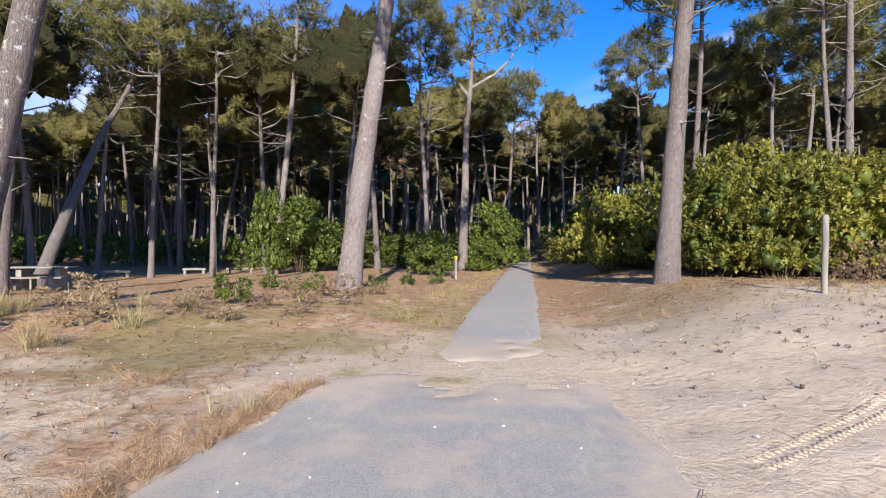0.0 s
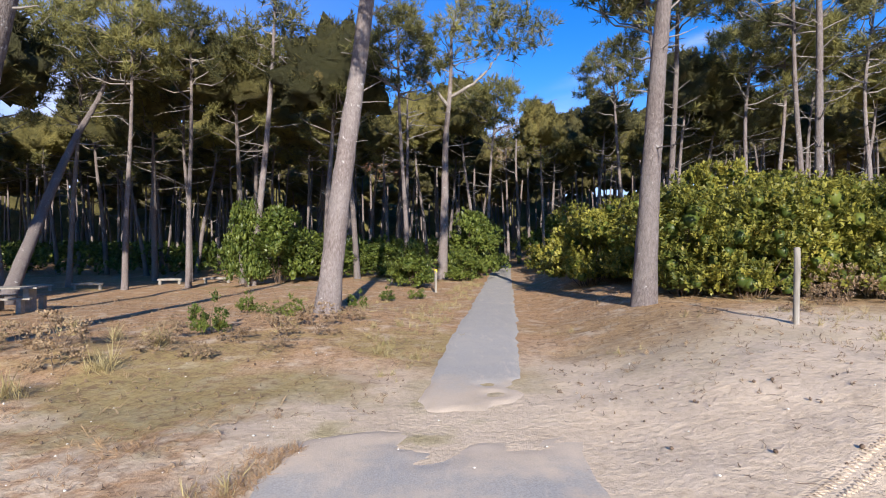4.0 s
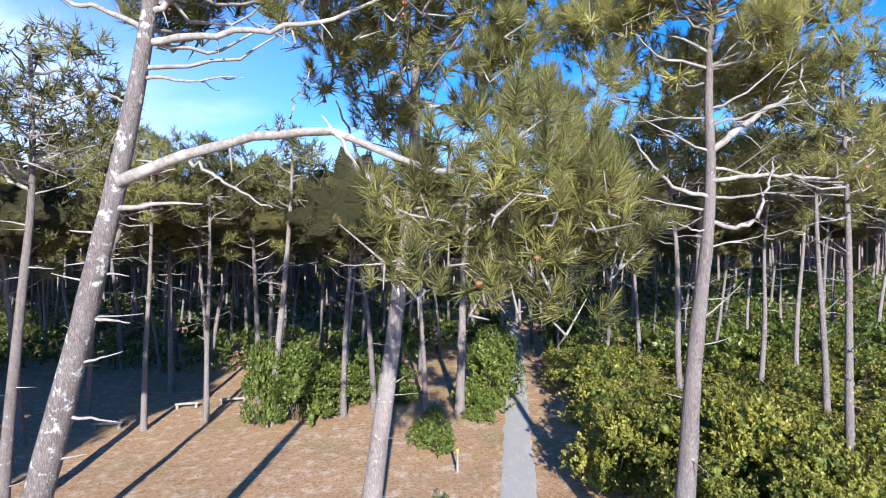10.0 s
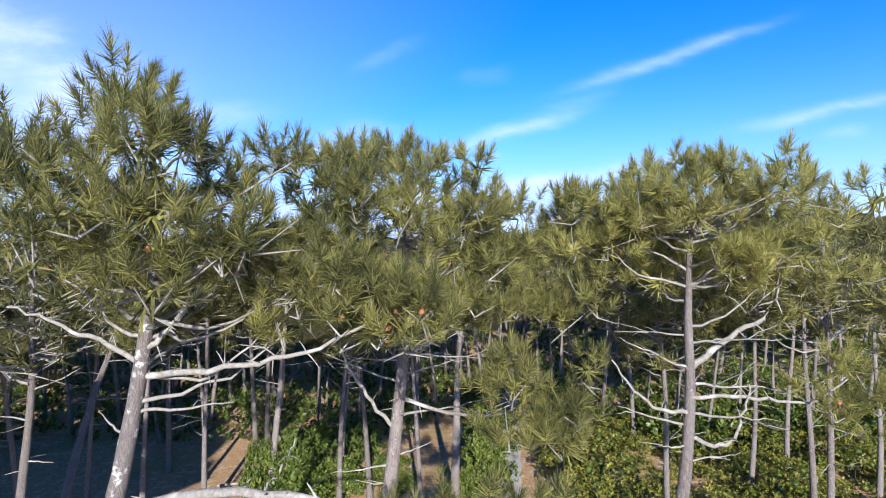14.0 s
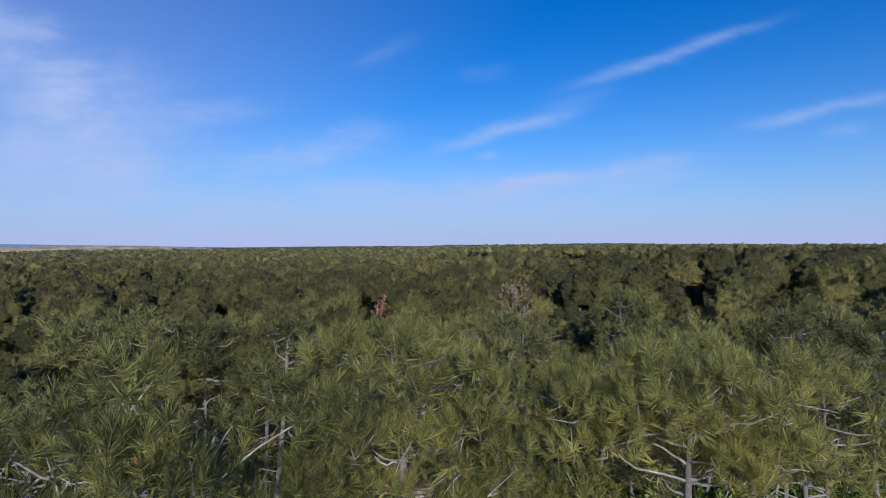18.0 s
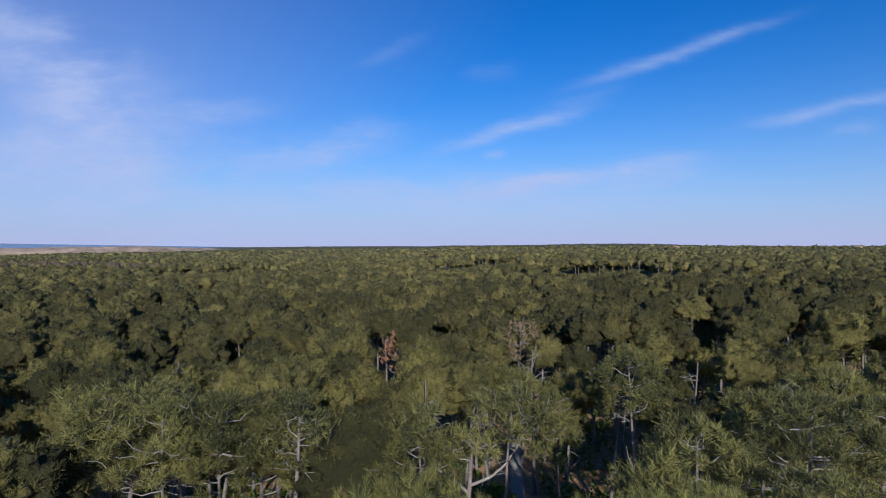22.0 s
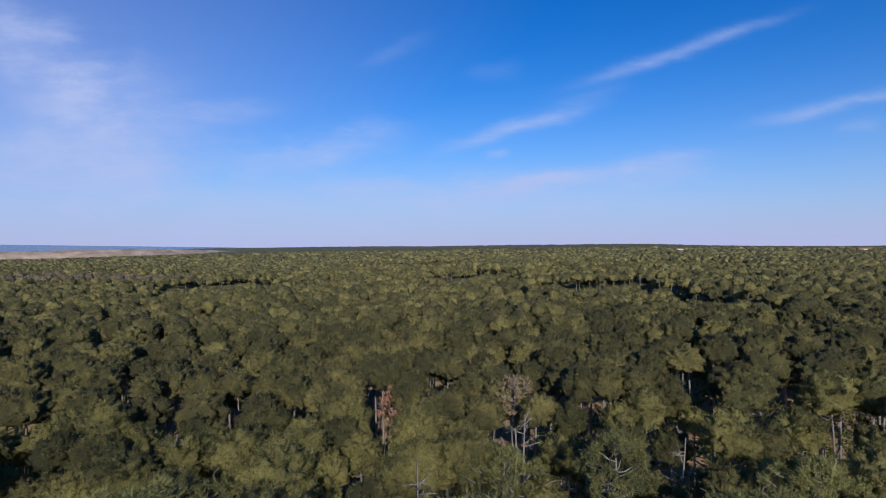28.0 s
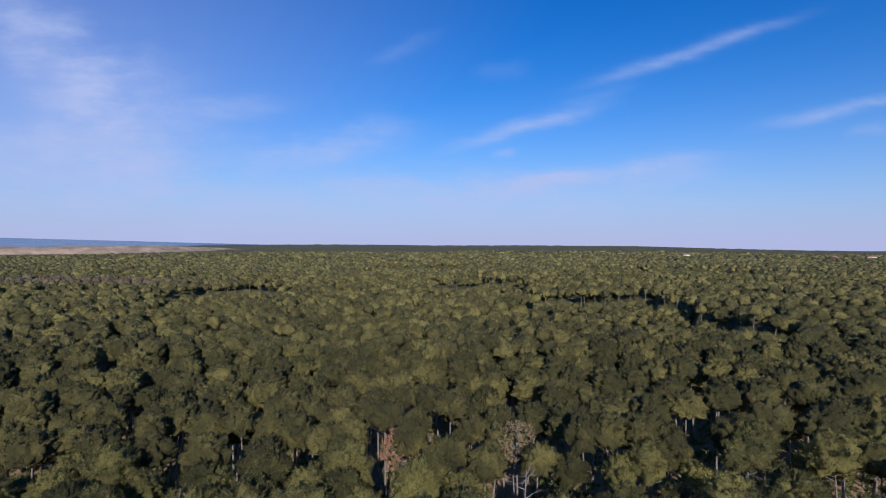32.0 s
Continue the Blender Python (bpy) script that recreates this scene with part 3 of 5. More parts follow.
def leaf_set(seed, leaves, size, spread):
    r = np.random.default_rng(seed)
    return [spray(r, leaves, size, spread) for _ in range(6)]


BROAD = leaf_set(61, 12, 0.115, 0.16)
BROAD_FAR = leaf_set(62, 8, 0.20, 0.25)
UNDER = leaf_set(64, 12, 0.26, 0.35)
SMALL = leaf_set(63, 10, 0.06, 0.08)


# ---- pines ----
def puff_template():
    """A twenty-sided ball of radius 1."""
    bm = bmesh.new()
    bmesh.ops.create_icosphere(bm, subdivisions=1, radius=1.0)
    bm.verts.ensure_lookup_table()
    v = np.array([q.co[:] for q in bm.verts])
    f = np.array([[q.index for q in face.verts] for face in bm.faces])
    bm.free()
    return v, f


def templates(seed, count, blades, length, width, spread):
    r = np.random.default_rng(seed)
    return [tuft(r, blades, length, width, spread) for _ in range(count)]


def lump_shape(seed, flat):
    r = np.random.default_rng(seed)
    v, f = puff_template()
    return v * r.uniform(0.75, 1.2, (len(v), 1)) * np.array([1, 0.8, flat]), f


def brush(rng, blades, stem, length, width, tilt0, tilt1):
    """A pine shoot: needles all along its stem that lean forward, steeper towards the tip."""
    u = np.sort(rng.uniform(0, 1, blades))
    ang = rng.uniform(0, 2 * np.pi, blades)
    tilt = tilt1 + (tilt0 - tilt1) * u + rng.normal(0, 0.12, blades)
    out = np.stack([np.cos(ang) * np.sin(tilt), np.sin(ang) * np.sin(tilt), np.cos(tilt)], -1)
    side = np.cross(out, rng.standard_normal((blades, 3)))
    side /= np.linalg.norm(side, axis=1)[:, None]
    ln = length * rng.uniform(0.75, 1.15, blades)[:, None]
    root = np.stack([0 * u, 0 * u, stem * (u - 0.6)], -1)
    v = np.stack([root - side * width * 0.5, root + side * width * 0.5, root + out * ln], 1).reshape(-1, 3)
    return v, np.arange(blades * 3).reshape(-1, 3)


def brushes(seed, count, *shape):
    r = np.random.default_rng(seed)
    return [brush(r, *shape) for _ in range(count)]


def rough_lumps(seed, count):
    """Uneven rounded lumps of packed needles, radius about 1."""
    r = np.random.default_rng(seed)
    v, f = puff_template()
    return [(v * r.uniform(0.6, 1.25, (len(v), 1)) * np.array([1, 1, 0.85]), f) for _ in range(count)]


FINE = brushes(21, 8, 72, 0.24, 0.25, 0.0135, 0.1, 1.4)
FEATHER = brushes(33, 6, 14, 0.34, 0.34, 0.042, 0.3, 1.5)
MID = brushes(22, 6, 9, 0.34, 0.38, 0.08, 0.3, 1.5)
FAR_SHOOT = brushes(23, 8, 5, 0.30, 0.55, 0.2, 0.35, 1.45)
# wide blades for the added cores that keep light out of the clumps
INNER = templates(30, 6, 40, 1.0, 0.10, 3.0)
ROUGH_LUMPS = rough_lumps(32, 12)


def crown_mass(lobes, per_lobe, shapes, size, rng, core=0.85):
    """An added light-blocking core at each lobe (x, y, z, radius), with shoots standing out of its upper and outer
    side.
    """
    at = np.asarray(lobes, float)
    who = np.repeat(np.arange(len(at)), per_lobe)
    d = rng.standard_normal((len(who), 3))
    d /= np.linalg.norm(d, axis=1)[:, None]
    d[:, 2] = np.where(d[:, 2] < -0.25, -d[:, 2], d[:, 2])
    places = at[who, :3] + d * (at[who, 3] * rng.uniform(0.7, 1.0, len(who)))[:, None] * np.array([1, 1, 0.82])
    shell = scatter(shapes, places, d * 0.8 + np.array([0, 0, 0.55]) + 0.22 * rng.standard_normal(d.shape), size * rng.uniform(0.7, 1.3, len(who)), rng)
    body = scatter(INNER, at[:, :3], rng.standard_normal((len(at), 3)), at[:, 3] * core, rng)
    return joined([body, shell])


def crown_dome(seed, level, lobes, flat, shoots, size, rough, shapes=FAR_SHOOT):
    """A closed pine crown of radius about 1, its top at z 0: a billowing dome of matted needles, open below, with shoots standing out of it."""
    r = np.random.default_rng(seed)
    bm = bmesh.new()
    bmesh.ops.create_icosphere(bm, subdivisions=level, radius=1.0)
    v = np.array([q.co[:] for q in bm.verts])
    bm.verts.index_update()
    f = np.array([[q.index for q in face.verts] for face in bm.faces])
    bm.free()
    c = 1 - (np.arange(lobes) + 0.5) / lobes * 1.4 + r.normal(0, 0.05, lobes)
    c = np.clip(c, -0.5, 1)
    a = np.arange(lobes) * 2.4 + r.normal(0, 0.25, lobes)
    way = np.stack([np.cos(a) * np.sqrt(1 - c * c), np.sin(a) * np.sqrt(1 - c * c), c], -1)
    high = r.uniform(0.65, 1.2, lobes)
    wide = 0.42 * math.sqrt(16 / lobes)
    turn = r.uniform(0, 6.283)

    def reach(d):
        ang = np.arccos(np.clip(d @ way.T, -1, 1))
        out = 0.58 + 0.44 * (high * np.exp(-((ang / wide) ** 2))).max(1)
        return out * (1 + 0.13 * np.sin(2 * np.arctan2(d[:, 1], d[:, 0]) + turn) * (1 - d[:, 2] ** 2))

    v = v * (reach(v) * 0.99 + r.normal(0, rough, len(v)))[:, None]
    f = f[v[f].mean(1)[:, 2] > -0.45]
    keep = np.unique(f)
    index = np.zeros(len(v), int)
    index[keep] = np.arange(len(keep))
    squash = np.array([1, 1, flat])
    d = r.standard_normal((shoots * 2, 3))
    d /= np.linalg.norm(d, axis=1)[:, None]
    d[:, 2] = np.where(d[:, 2] < -0.35, -d[:, 2], d[:, 2])
    d = d[np.argsort(-reach(d) + r.normal(0, 0.05, len(d)))[:shoots]]
    shell = scatter(shapes, d * (reach(d) * r.uniform(0.93, 1.06, shoots))[:, None] * squash, d * 0.8 + np.array([0, 0, 0.5]) + 0.25 * r.standard_normal(d.shape), size * r.uniform(0.7, 1.3, shoots), r)
    v, f = joined([(v[keep] * squash, index[f]), shell])
    return v - np.array([0, 0, flat]), f


def crown_domes(seed, count, level, lobes, shoots, size, rough):
    r = np.random.default_rng(seed)
    return [crown_dome(seed + i, level, lobes, r.uniform(0.88, 1.22), shoots, size, rough) for i in range(count)]


NEAR_DOMES = crown_domes(500, 10, 4, 50, 230, 0.20, 0.065)
MID_DOMES = crown_domes(520, 8, 3, 36, 60, 0.30, 0.075)
FAR_DOMES = crown_domes(540, 8, 3, 26, 12, 0.45, 0.09)


def umbrella(rng, axis, top, radius, depth, count, size):
    """Lobes over the dome of an umbrella-shaped crown round a trunk's line."""
    out = []
    ph, squash = rng.uniform(0, 6.283), rng.uniform(0.1, 0.3)
    for i in range(count):
        c = 1 - (i + 0.5) / count * 1.2
        a = i * 2.4 + rng.uniform(-0.45, 0.45)
        r = radius * math.sqrt(max(0.0, 1 - c * c)) * (1 + squash * math.sin(2 * a + ph)) * rng.uniform(0.8, 1.12)
        z = top - depth * (1 - c) + rng.uniform(-0.3, 0.3)
        m = line_at(axis, z)
        out.append((m[0] + r * math.cos(a), m[1] + r * math.sin(a), z, size * rng.uniform(0.72, 1.28)))
    return out


def foliage(clumps, per_area, shapes, size, rng, core=0.0):
    """Tufts on the upper and outer side of each clump (x, y, z, radius): the arguments of mesh_of after the name."""
    places, ways, sizes = [], [], []
    for x, y, z, r in clumps:
        n = max(4, int(per_area * r * r))
        d = rng.standard_normal((n, 3))
        d /= np.linalg.norm(d, axis=1)[:, None]
        d[:, 2] = np.where(d[:, 2] < -0.35, -d[:, 2], d[:, 2])
        reach = r * (1 - 0.4 * rng.uniform(0, 1, n) ** 2)
        here = np.array([x, y, z]) + d * reach[:, None] * np.array([1.05, 1.05, 0.8])
        places.append(here)
        ways.append(d * 0.75 + np.array([0, 0, 0.9 if shapes is FINE else 0.5]) + 0.2 * rng.standard_normal((n, 3)))
        sizes.append(size * rng.uniform(0.75, 1.25, n))
    shell = scatter(shapes, np.concatenate(places), np.concatenate(ways), np.concatenate(sizes), rng)
    if not core:
        return shell
    # a core of wide blades added inside each clump to block light and darken it
    at = np.array(clumps)
    inner = scatter(INNER, at[:, :3], rng.standard_normal((len(at), 3)), at[:, 3] * core, rng)
    return joined([shell, inner])


def crown_clumps(rng, axis, low, high, radius, count, size):
    """Clump centres in an umbrella-shaped crown round a trunk's line."""
    out = []
    for i in range(count):
        h = ((i + rng.uniform(0, 1)) / count) ** 0.8
        z = low + (high - low) * h
        wide = radius * math.sqrt(max(0.05, 1 - (abs(h - 0.4) / 0.68) ** 2.2))
        a = i * 2.4 + rng.uniform(-0.5, 0.5)
        r = wide * rng.uniform(0.3, 1.0) ** 0.6
        c = line_at(axis, z)
        out.append((c[0] + r * math.cos(a), c[1] + r * math.sin(a), z, size * rng.uniform(0.7, 1.25)))
    return out


def line_at(axis, z):
    a = np.asarray(axis)
    return np.array([np.interp(z, a[:, 2], a[:, 0]), np.interp(z, a[:, 2], a[:, 1]), z])


def limb_to(rng, axis, end, r0, sag=0.25, sides=6, n=8):
    """A limb that leaves the trunk below its end and curves up to it."""
    e = np.array(end[:3], float)
    top = np.asarray(axis)[-1, 2]
    run = math.hypot(*(e[:2] - line_at(axis, e[2])[:2]))
    s = line_at(axis, min(e[2] - rng.uniform(0.1, 0.55) * run - 0.15, top - 0.3))
    m = (s + e) / 2 + np.array([0, 0, -sag * run]) * 0.5 + rng.standard_normal(3) * 0.08 * run
    p = curve_through([s, m, e], n)
    p[1:-1] += rng.standard_normal((n - 2, 3)) * 0.02 * (run + 0.3)
    return tube(p, np.linspace(r0, r0 * 0.3, n), sides)


def dead_branch(rng, axis, z, a, length, r0, rise=0.15, n=9, sides=6, forks=0):
    """A bare branch, with twigs."""
    s = line_at(axis, z)
    d = np.array([math.cos(a), math.sin(a), rise])
    t = np.linspace(0, 1, n)[:, None]
    p = s + d * length * t + np.array([0, 0, 0.18 * length * rng.uniform(-1, 1)]) * t**2
    p[1:] += np.cumsum(rng.standard_normal((n - 1, 3)) * 0.03 * length / 2, axis=0)
    out = [tube(p, np.linspace(r0, r0 * 0.22, n), sides)]
    for _ in range(forks):
        i = int(rng.integers(2, n - 2))
        b = a + rng.uniform(-1.3, 1.3)
        q = p[i] + np.array([math.cos(b), math.sin(b), rng.uniform(-0.5, 0.7)]) * length * rng.uniform(0.2, 0.5) * np.linspace(0, 1, 6)[:, None] ** 1.1
        q[1:] += np.cumsum(rng.standard_normal((5, 3)) * 0.025 * length / 2, axis=0)
        out.append(tube(q, np.linspace(r0 * 0.5, r0 * 0.12, 6), 4))
    return joined(out)


def trunk_tube(axis, r0, r1, rng, sides=12, n=26):
    p = curve_through(axis, n)
    t = np.linspace(0, 1, n)
    r = r0 * (1 - t) + r1 * t + r0 * 0.35 * np.exp(-t * 22)
    return p, tube(p, r, sides, 0.03, rng)


def proto_pine(seed, needles=None, label="tall maritime pine with bare grey trunk and rounded crown", shapes=None, thick=15, dome=False):
    """One forest pine with its parts, at the origin."""
    rng = np.random.default_rng(seed)
    tall = rng.uniform(14.4, 16.4)
    bend = rng.uniform(-0.9, 0.9, 2)
    axis = np.array([(0, 0, -0.4), (bend[0] * 0.3, bend[1] * 0.3, 4), (bend[0] * rng.uniform(0.2, 1), bend[1], 9), (bend[0] * 1.1, bend[1] * 1.2, tall - 1.0)])
    ob = thing("pine_tree", label, "tree", "forest pines")
    p, tr = trunk_tube(axis, rng.uniform(0.15, 0.22), 0.05, rng, 9, 16)
    part("trunk", mesh_of("trunk", *tr, True), BARK, ob)
    low = tall - rng.uniform(5.0, 6.8)
    spread_r = rng.uniform(2.5, 3.2)
    if dome:
        clumps = crown_clumps(rng, p, low, tall - 3.4, spread_r * 0.8, 9, 0.5)
    else:
        clumps = umbrella(rng, p, tall - 0.7, spread_r * 0.85, rng.uniform(2.2, 3.0), 36, 0.6) + crown_clumps(rng, p, low, tall - 3.0, spread_r * 0.8, 12, 0.5)
    bits = [limb_to(rng, p, c, 0.05, sides=4, n=6) for c in clumps[::1 if dome else 2]]
    for _ in range(16):
        bits.append(dead_branch(rng, p, rng.uniform(4.0, low + 2.5), rng.uniform(0, 6.28), rng.uniform(0.3, 2.1), 0.024, rng.uniform(-0.3, 0.7), 6, 4, int(rng.integers(0, 3))))
    # bare grey twigs that stand out of the crown
    for c in clumps[::2 if dome else 7]:
        q = np.array(c[:3]) + rng.standard_normal(3) * 0.3
        e = q + (q - line_at(p, q[2])) * rng.uniform(0.2, 0.5) + np.array([0, 0, rng.uniform(0.4, 1.0)])
        bits.append(tube(curve_through([q, (q + e) / 2 + rng.standard_normal(3) * 0.12, e], 6), np.linspace(0.03, 0.012, 6), 4))
    part("branchwork", mesh_of("branchwork", *joined(bits), True), DEAD, ob, "bare grey branches")["kind"] = "stuff"
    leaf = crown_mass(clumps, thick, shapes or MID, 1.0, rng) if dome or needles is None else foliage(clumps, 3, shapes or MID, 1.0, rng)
    if dome:
        v, f = crown_dome(seed, 4, 46, rng.uniform(0.9, 1.15), 330, 0.33, 0.05, MID)
        top = mesh_of("crown", v * spread_r + line_at(p, tall) * np.array([1, 1, 0]) + np.array([0, 0, tall]), f, True)
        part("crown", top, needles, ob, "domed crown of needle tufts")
        # the tufts below take a darker needle colour than the dome
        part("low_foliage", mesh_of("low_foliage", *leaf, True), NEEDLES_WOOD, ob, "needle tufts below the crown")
    else:
        part("crown", mesh_of("crown", *leaf, True), needles or NEEDLES_WOOD, ob, "needle tufts")
    return ob


protos = [proto_pine(100 + i, NEEDLES_MIDDLE, dome=True) for i in range(6)] + [proto_pine(110 + i, NEEDLES_MIDDLE if i % 2 else None, "tall maritime pine with bare grey trunk and feathery crown", FEATHER, dome=i % 2 == 1) for i in range(4)]
placed_rng = np.random.default_rng(77)
used = [0] * len(protos)


def stand_pine(x, y, lean=(0, 0), scale=1.0, which=None, label=""):
    """Stands a forest pine at x, y; lean: degrees about x and y."""
    i = int(placed_rng.integers(0, 6)) if which is None else which
    m = Matrix.Translation((x, y, float(land(x, y)))) @ pose(0, 0, 0, lean[0], lean[1], placed_rng.uniform(0, 360)) @ Matrix.Scale(scale, 4)
    if used[i]:
        ob = copy_thing(protos[i], m)
    else:
        ob = protos[i]
        ob.matrix_basis = m
    used[i] += 1
    return tagged(ob, label)


spots = []


def free(x, y, gap):
    return all((x - a) ** 2 + (y - b) ** 2 > gap * gap for a, b in spots)


# pines that stand out one by one
for x, y, lean, scale in [(-15.6, 29.2, (0, 0), 0.97), (-17.7, 36.8, (0, 3), 1.0), (-14.75, 35.3, (0, 1), 1.0), (-5.3, 29.9, (0, 5), 0.98), (-0.75, 28.6, (0, 2), 0.9),
                          (9.5, 21.5, (0, 0.5), 0.98), (10.3, 22.6, (0, 0), 1.0), (17.1, 29.0, (0, 10), 1.03), (14.2, 38.0, (0, 3), 1.0), (25.4, 36.1, (0, 1), 1.0),
                          (12.4, 16.6, (0, -4), 0.98), (20.8, 31.5, (0, 2), 1.02), (17.5, 24.5, (0, -2), 1.02), (-12.0, 39.5, (0, 0), 1.05), (4.6, 41.0, (0, 1), 1.0), (23.0, 27.5, (0, 0), 1.03), (-12.9, 30.6, (0, 1), 1.0), (-10.8, 33.4, (0, 0), 1.02), (-19.6, 31.0, (0, 0), 1.0)]:
    stand_pine(x, y, lean, scale, 6 + 2 * (len(spots) % 2) if x > 8 else 6 + len(spots) % 4)
    spots.append((x, y))
heroes = [(-8.4, 9.4), (-2.4, 13.5), (5.2, 12.8), (1.06, 30.3), (-9.0, 29.2), (-15.3, 20.4), (-12.1, 15.0)]
spots += heroes


def wooded(x, y):
    """Whether forest grows at x, y, outside the clearing, the path and the picnic ground."""
    off = x - float(path_x(min(y, 60.0)))
    if y < 60 and abs(off) < 1.9:
        return False
    if off < 0:
        return y > (42 if x > -4 else 33) + 1.5 * math.sin(x) if x > -11 else (y > 42 or (y > 22 and x < -0.75 * y - 4))
    return y > 41 if x < 14 else y > 33 + 0.1 * (x - 14)


# the wood at the near left, mostly unseen, added so its shade falls across the picnic ground
for x, y in [(-17.5, 13.0), (-20.5, 9.0), (-16.5, 7.0), (-23.5, 14.0), (-24.0, 5.5), (-19.0, 2.5), (-27.5, 10.0), (-21.5, 18.5), (-22.8, 25.5), (-20.2, 27.0), (-26.5, 20.5), (-30.5, 16.0), (-28.0, 1.0), (-24.5, -2.5), (-29.0, -5.5), (-33.0, 4.5), (-34.0, 11.0), (-33.5, -1.5), (-19.0, -9.0), (-22.5, -14.0)]:
    stand_pine(x, y, (0, 0), 1.0, 7 + 2 * (len(spots) % 2))
    spots.append((x, y))
for i, (x, y) in enumerate([(-4.7, 61.5), (9.5, 60.5)]):
    withered = proto_pine(150 + i, DRY if i else WITHERED, "withered pine with sparse reddish-brown needles")
    withered.location = (x, y, float(land(x, y)))
    spots.append((x, y))
count = 0
for _ in range(9000):
    y = placed_rng.uniform(16, 56)
    x = placed_rng.uniform(-0.92 * y - 6, 0.95 * y + 6)
    if wooded(x, y) and free(x, y, 3.7) and (x + 4.6) ** 2 / 8 + (y - 57) ** 2 / 40 > 1 and count < 185:
        stand_pine(x, y, placed_rng.normal(0, 3.2, 2), placed_rng.uniform(0.84, 1.06) * (0.93 if x > 12 else 1.0))
        spots.append((x, y))
        count += 1


# ---- woods farther off, too many to count ----
def far_hills(x, y):
    """The wooded rise towards the horizon."""
    r, a = np.hypot(x, y), np.arctan2(x, y)
    z = 5 * smooth(500, 1700, r) + 7 * smooth(900, 2600, r) * smooth(0.0, 0.3, a) * smooth(0.56, 0.40, a) * (0.8 + 0.6 * waves(x, y, 0.003, 41))
    z = z + 5 * smooth(700, 2000, r) * waves(x, y, 0.0045, 42) - 17 * smooth(-0.1, -0.7, a) * smooth(600, 1500, r)
    return z - 11 * smooth(0.28, 0.6, a) * smooth(900, 2400, r)


def young_stand(x, y):
    """1 inside the lower young stands of the far woods, 0 outside."""
    x, y = np.asarray(x, float), np.asarray(y, float)
    z, rag = 0, 0.28 * waves(x, y, 0.25, 78)
    for cx, cy, hx, hy in [(58, 165, 26, 47), (-12, 525, 62, 75), (20, 262, 22, 42), (-100, 250, 24, 34), (190, 440, 70, 60)]:
        z = np.maximum(z, smooth(1.12, 0.88, np.maximum(np.abs(x - cx) / hx, np.abs(y - cy) / hy) + rag))
    return z


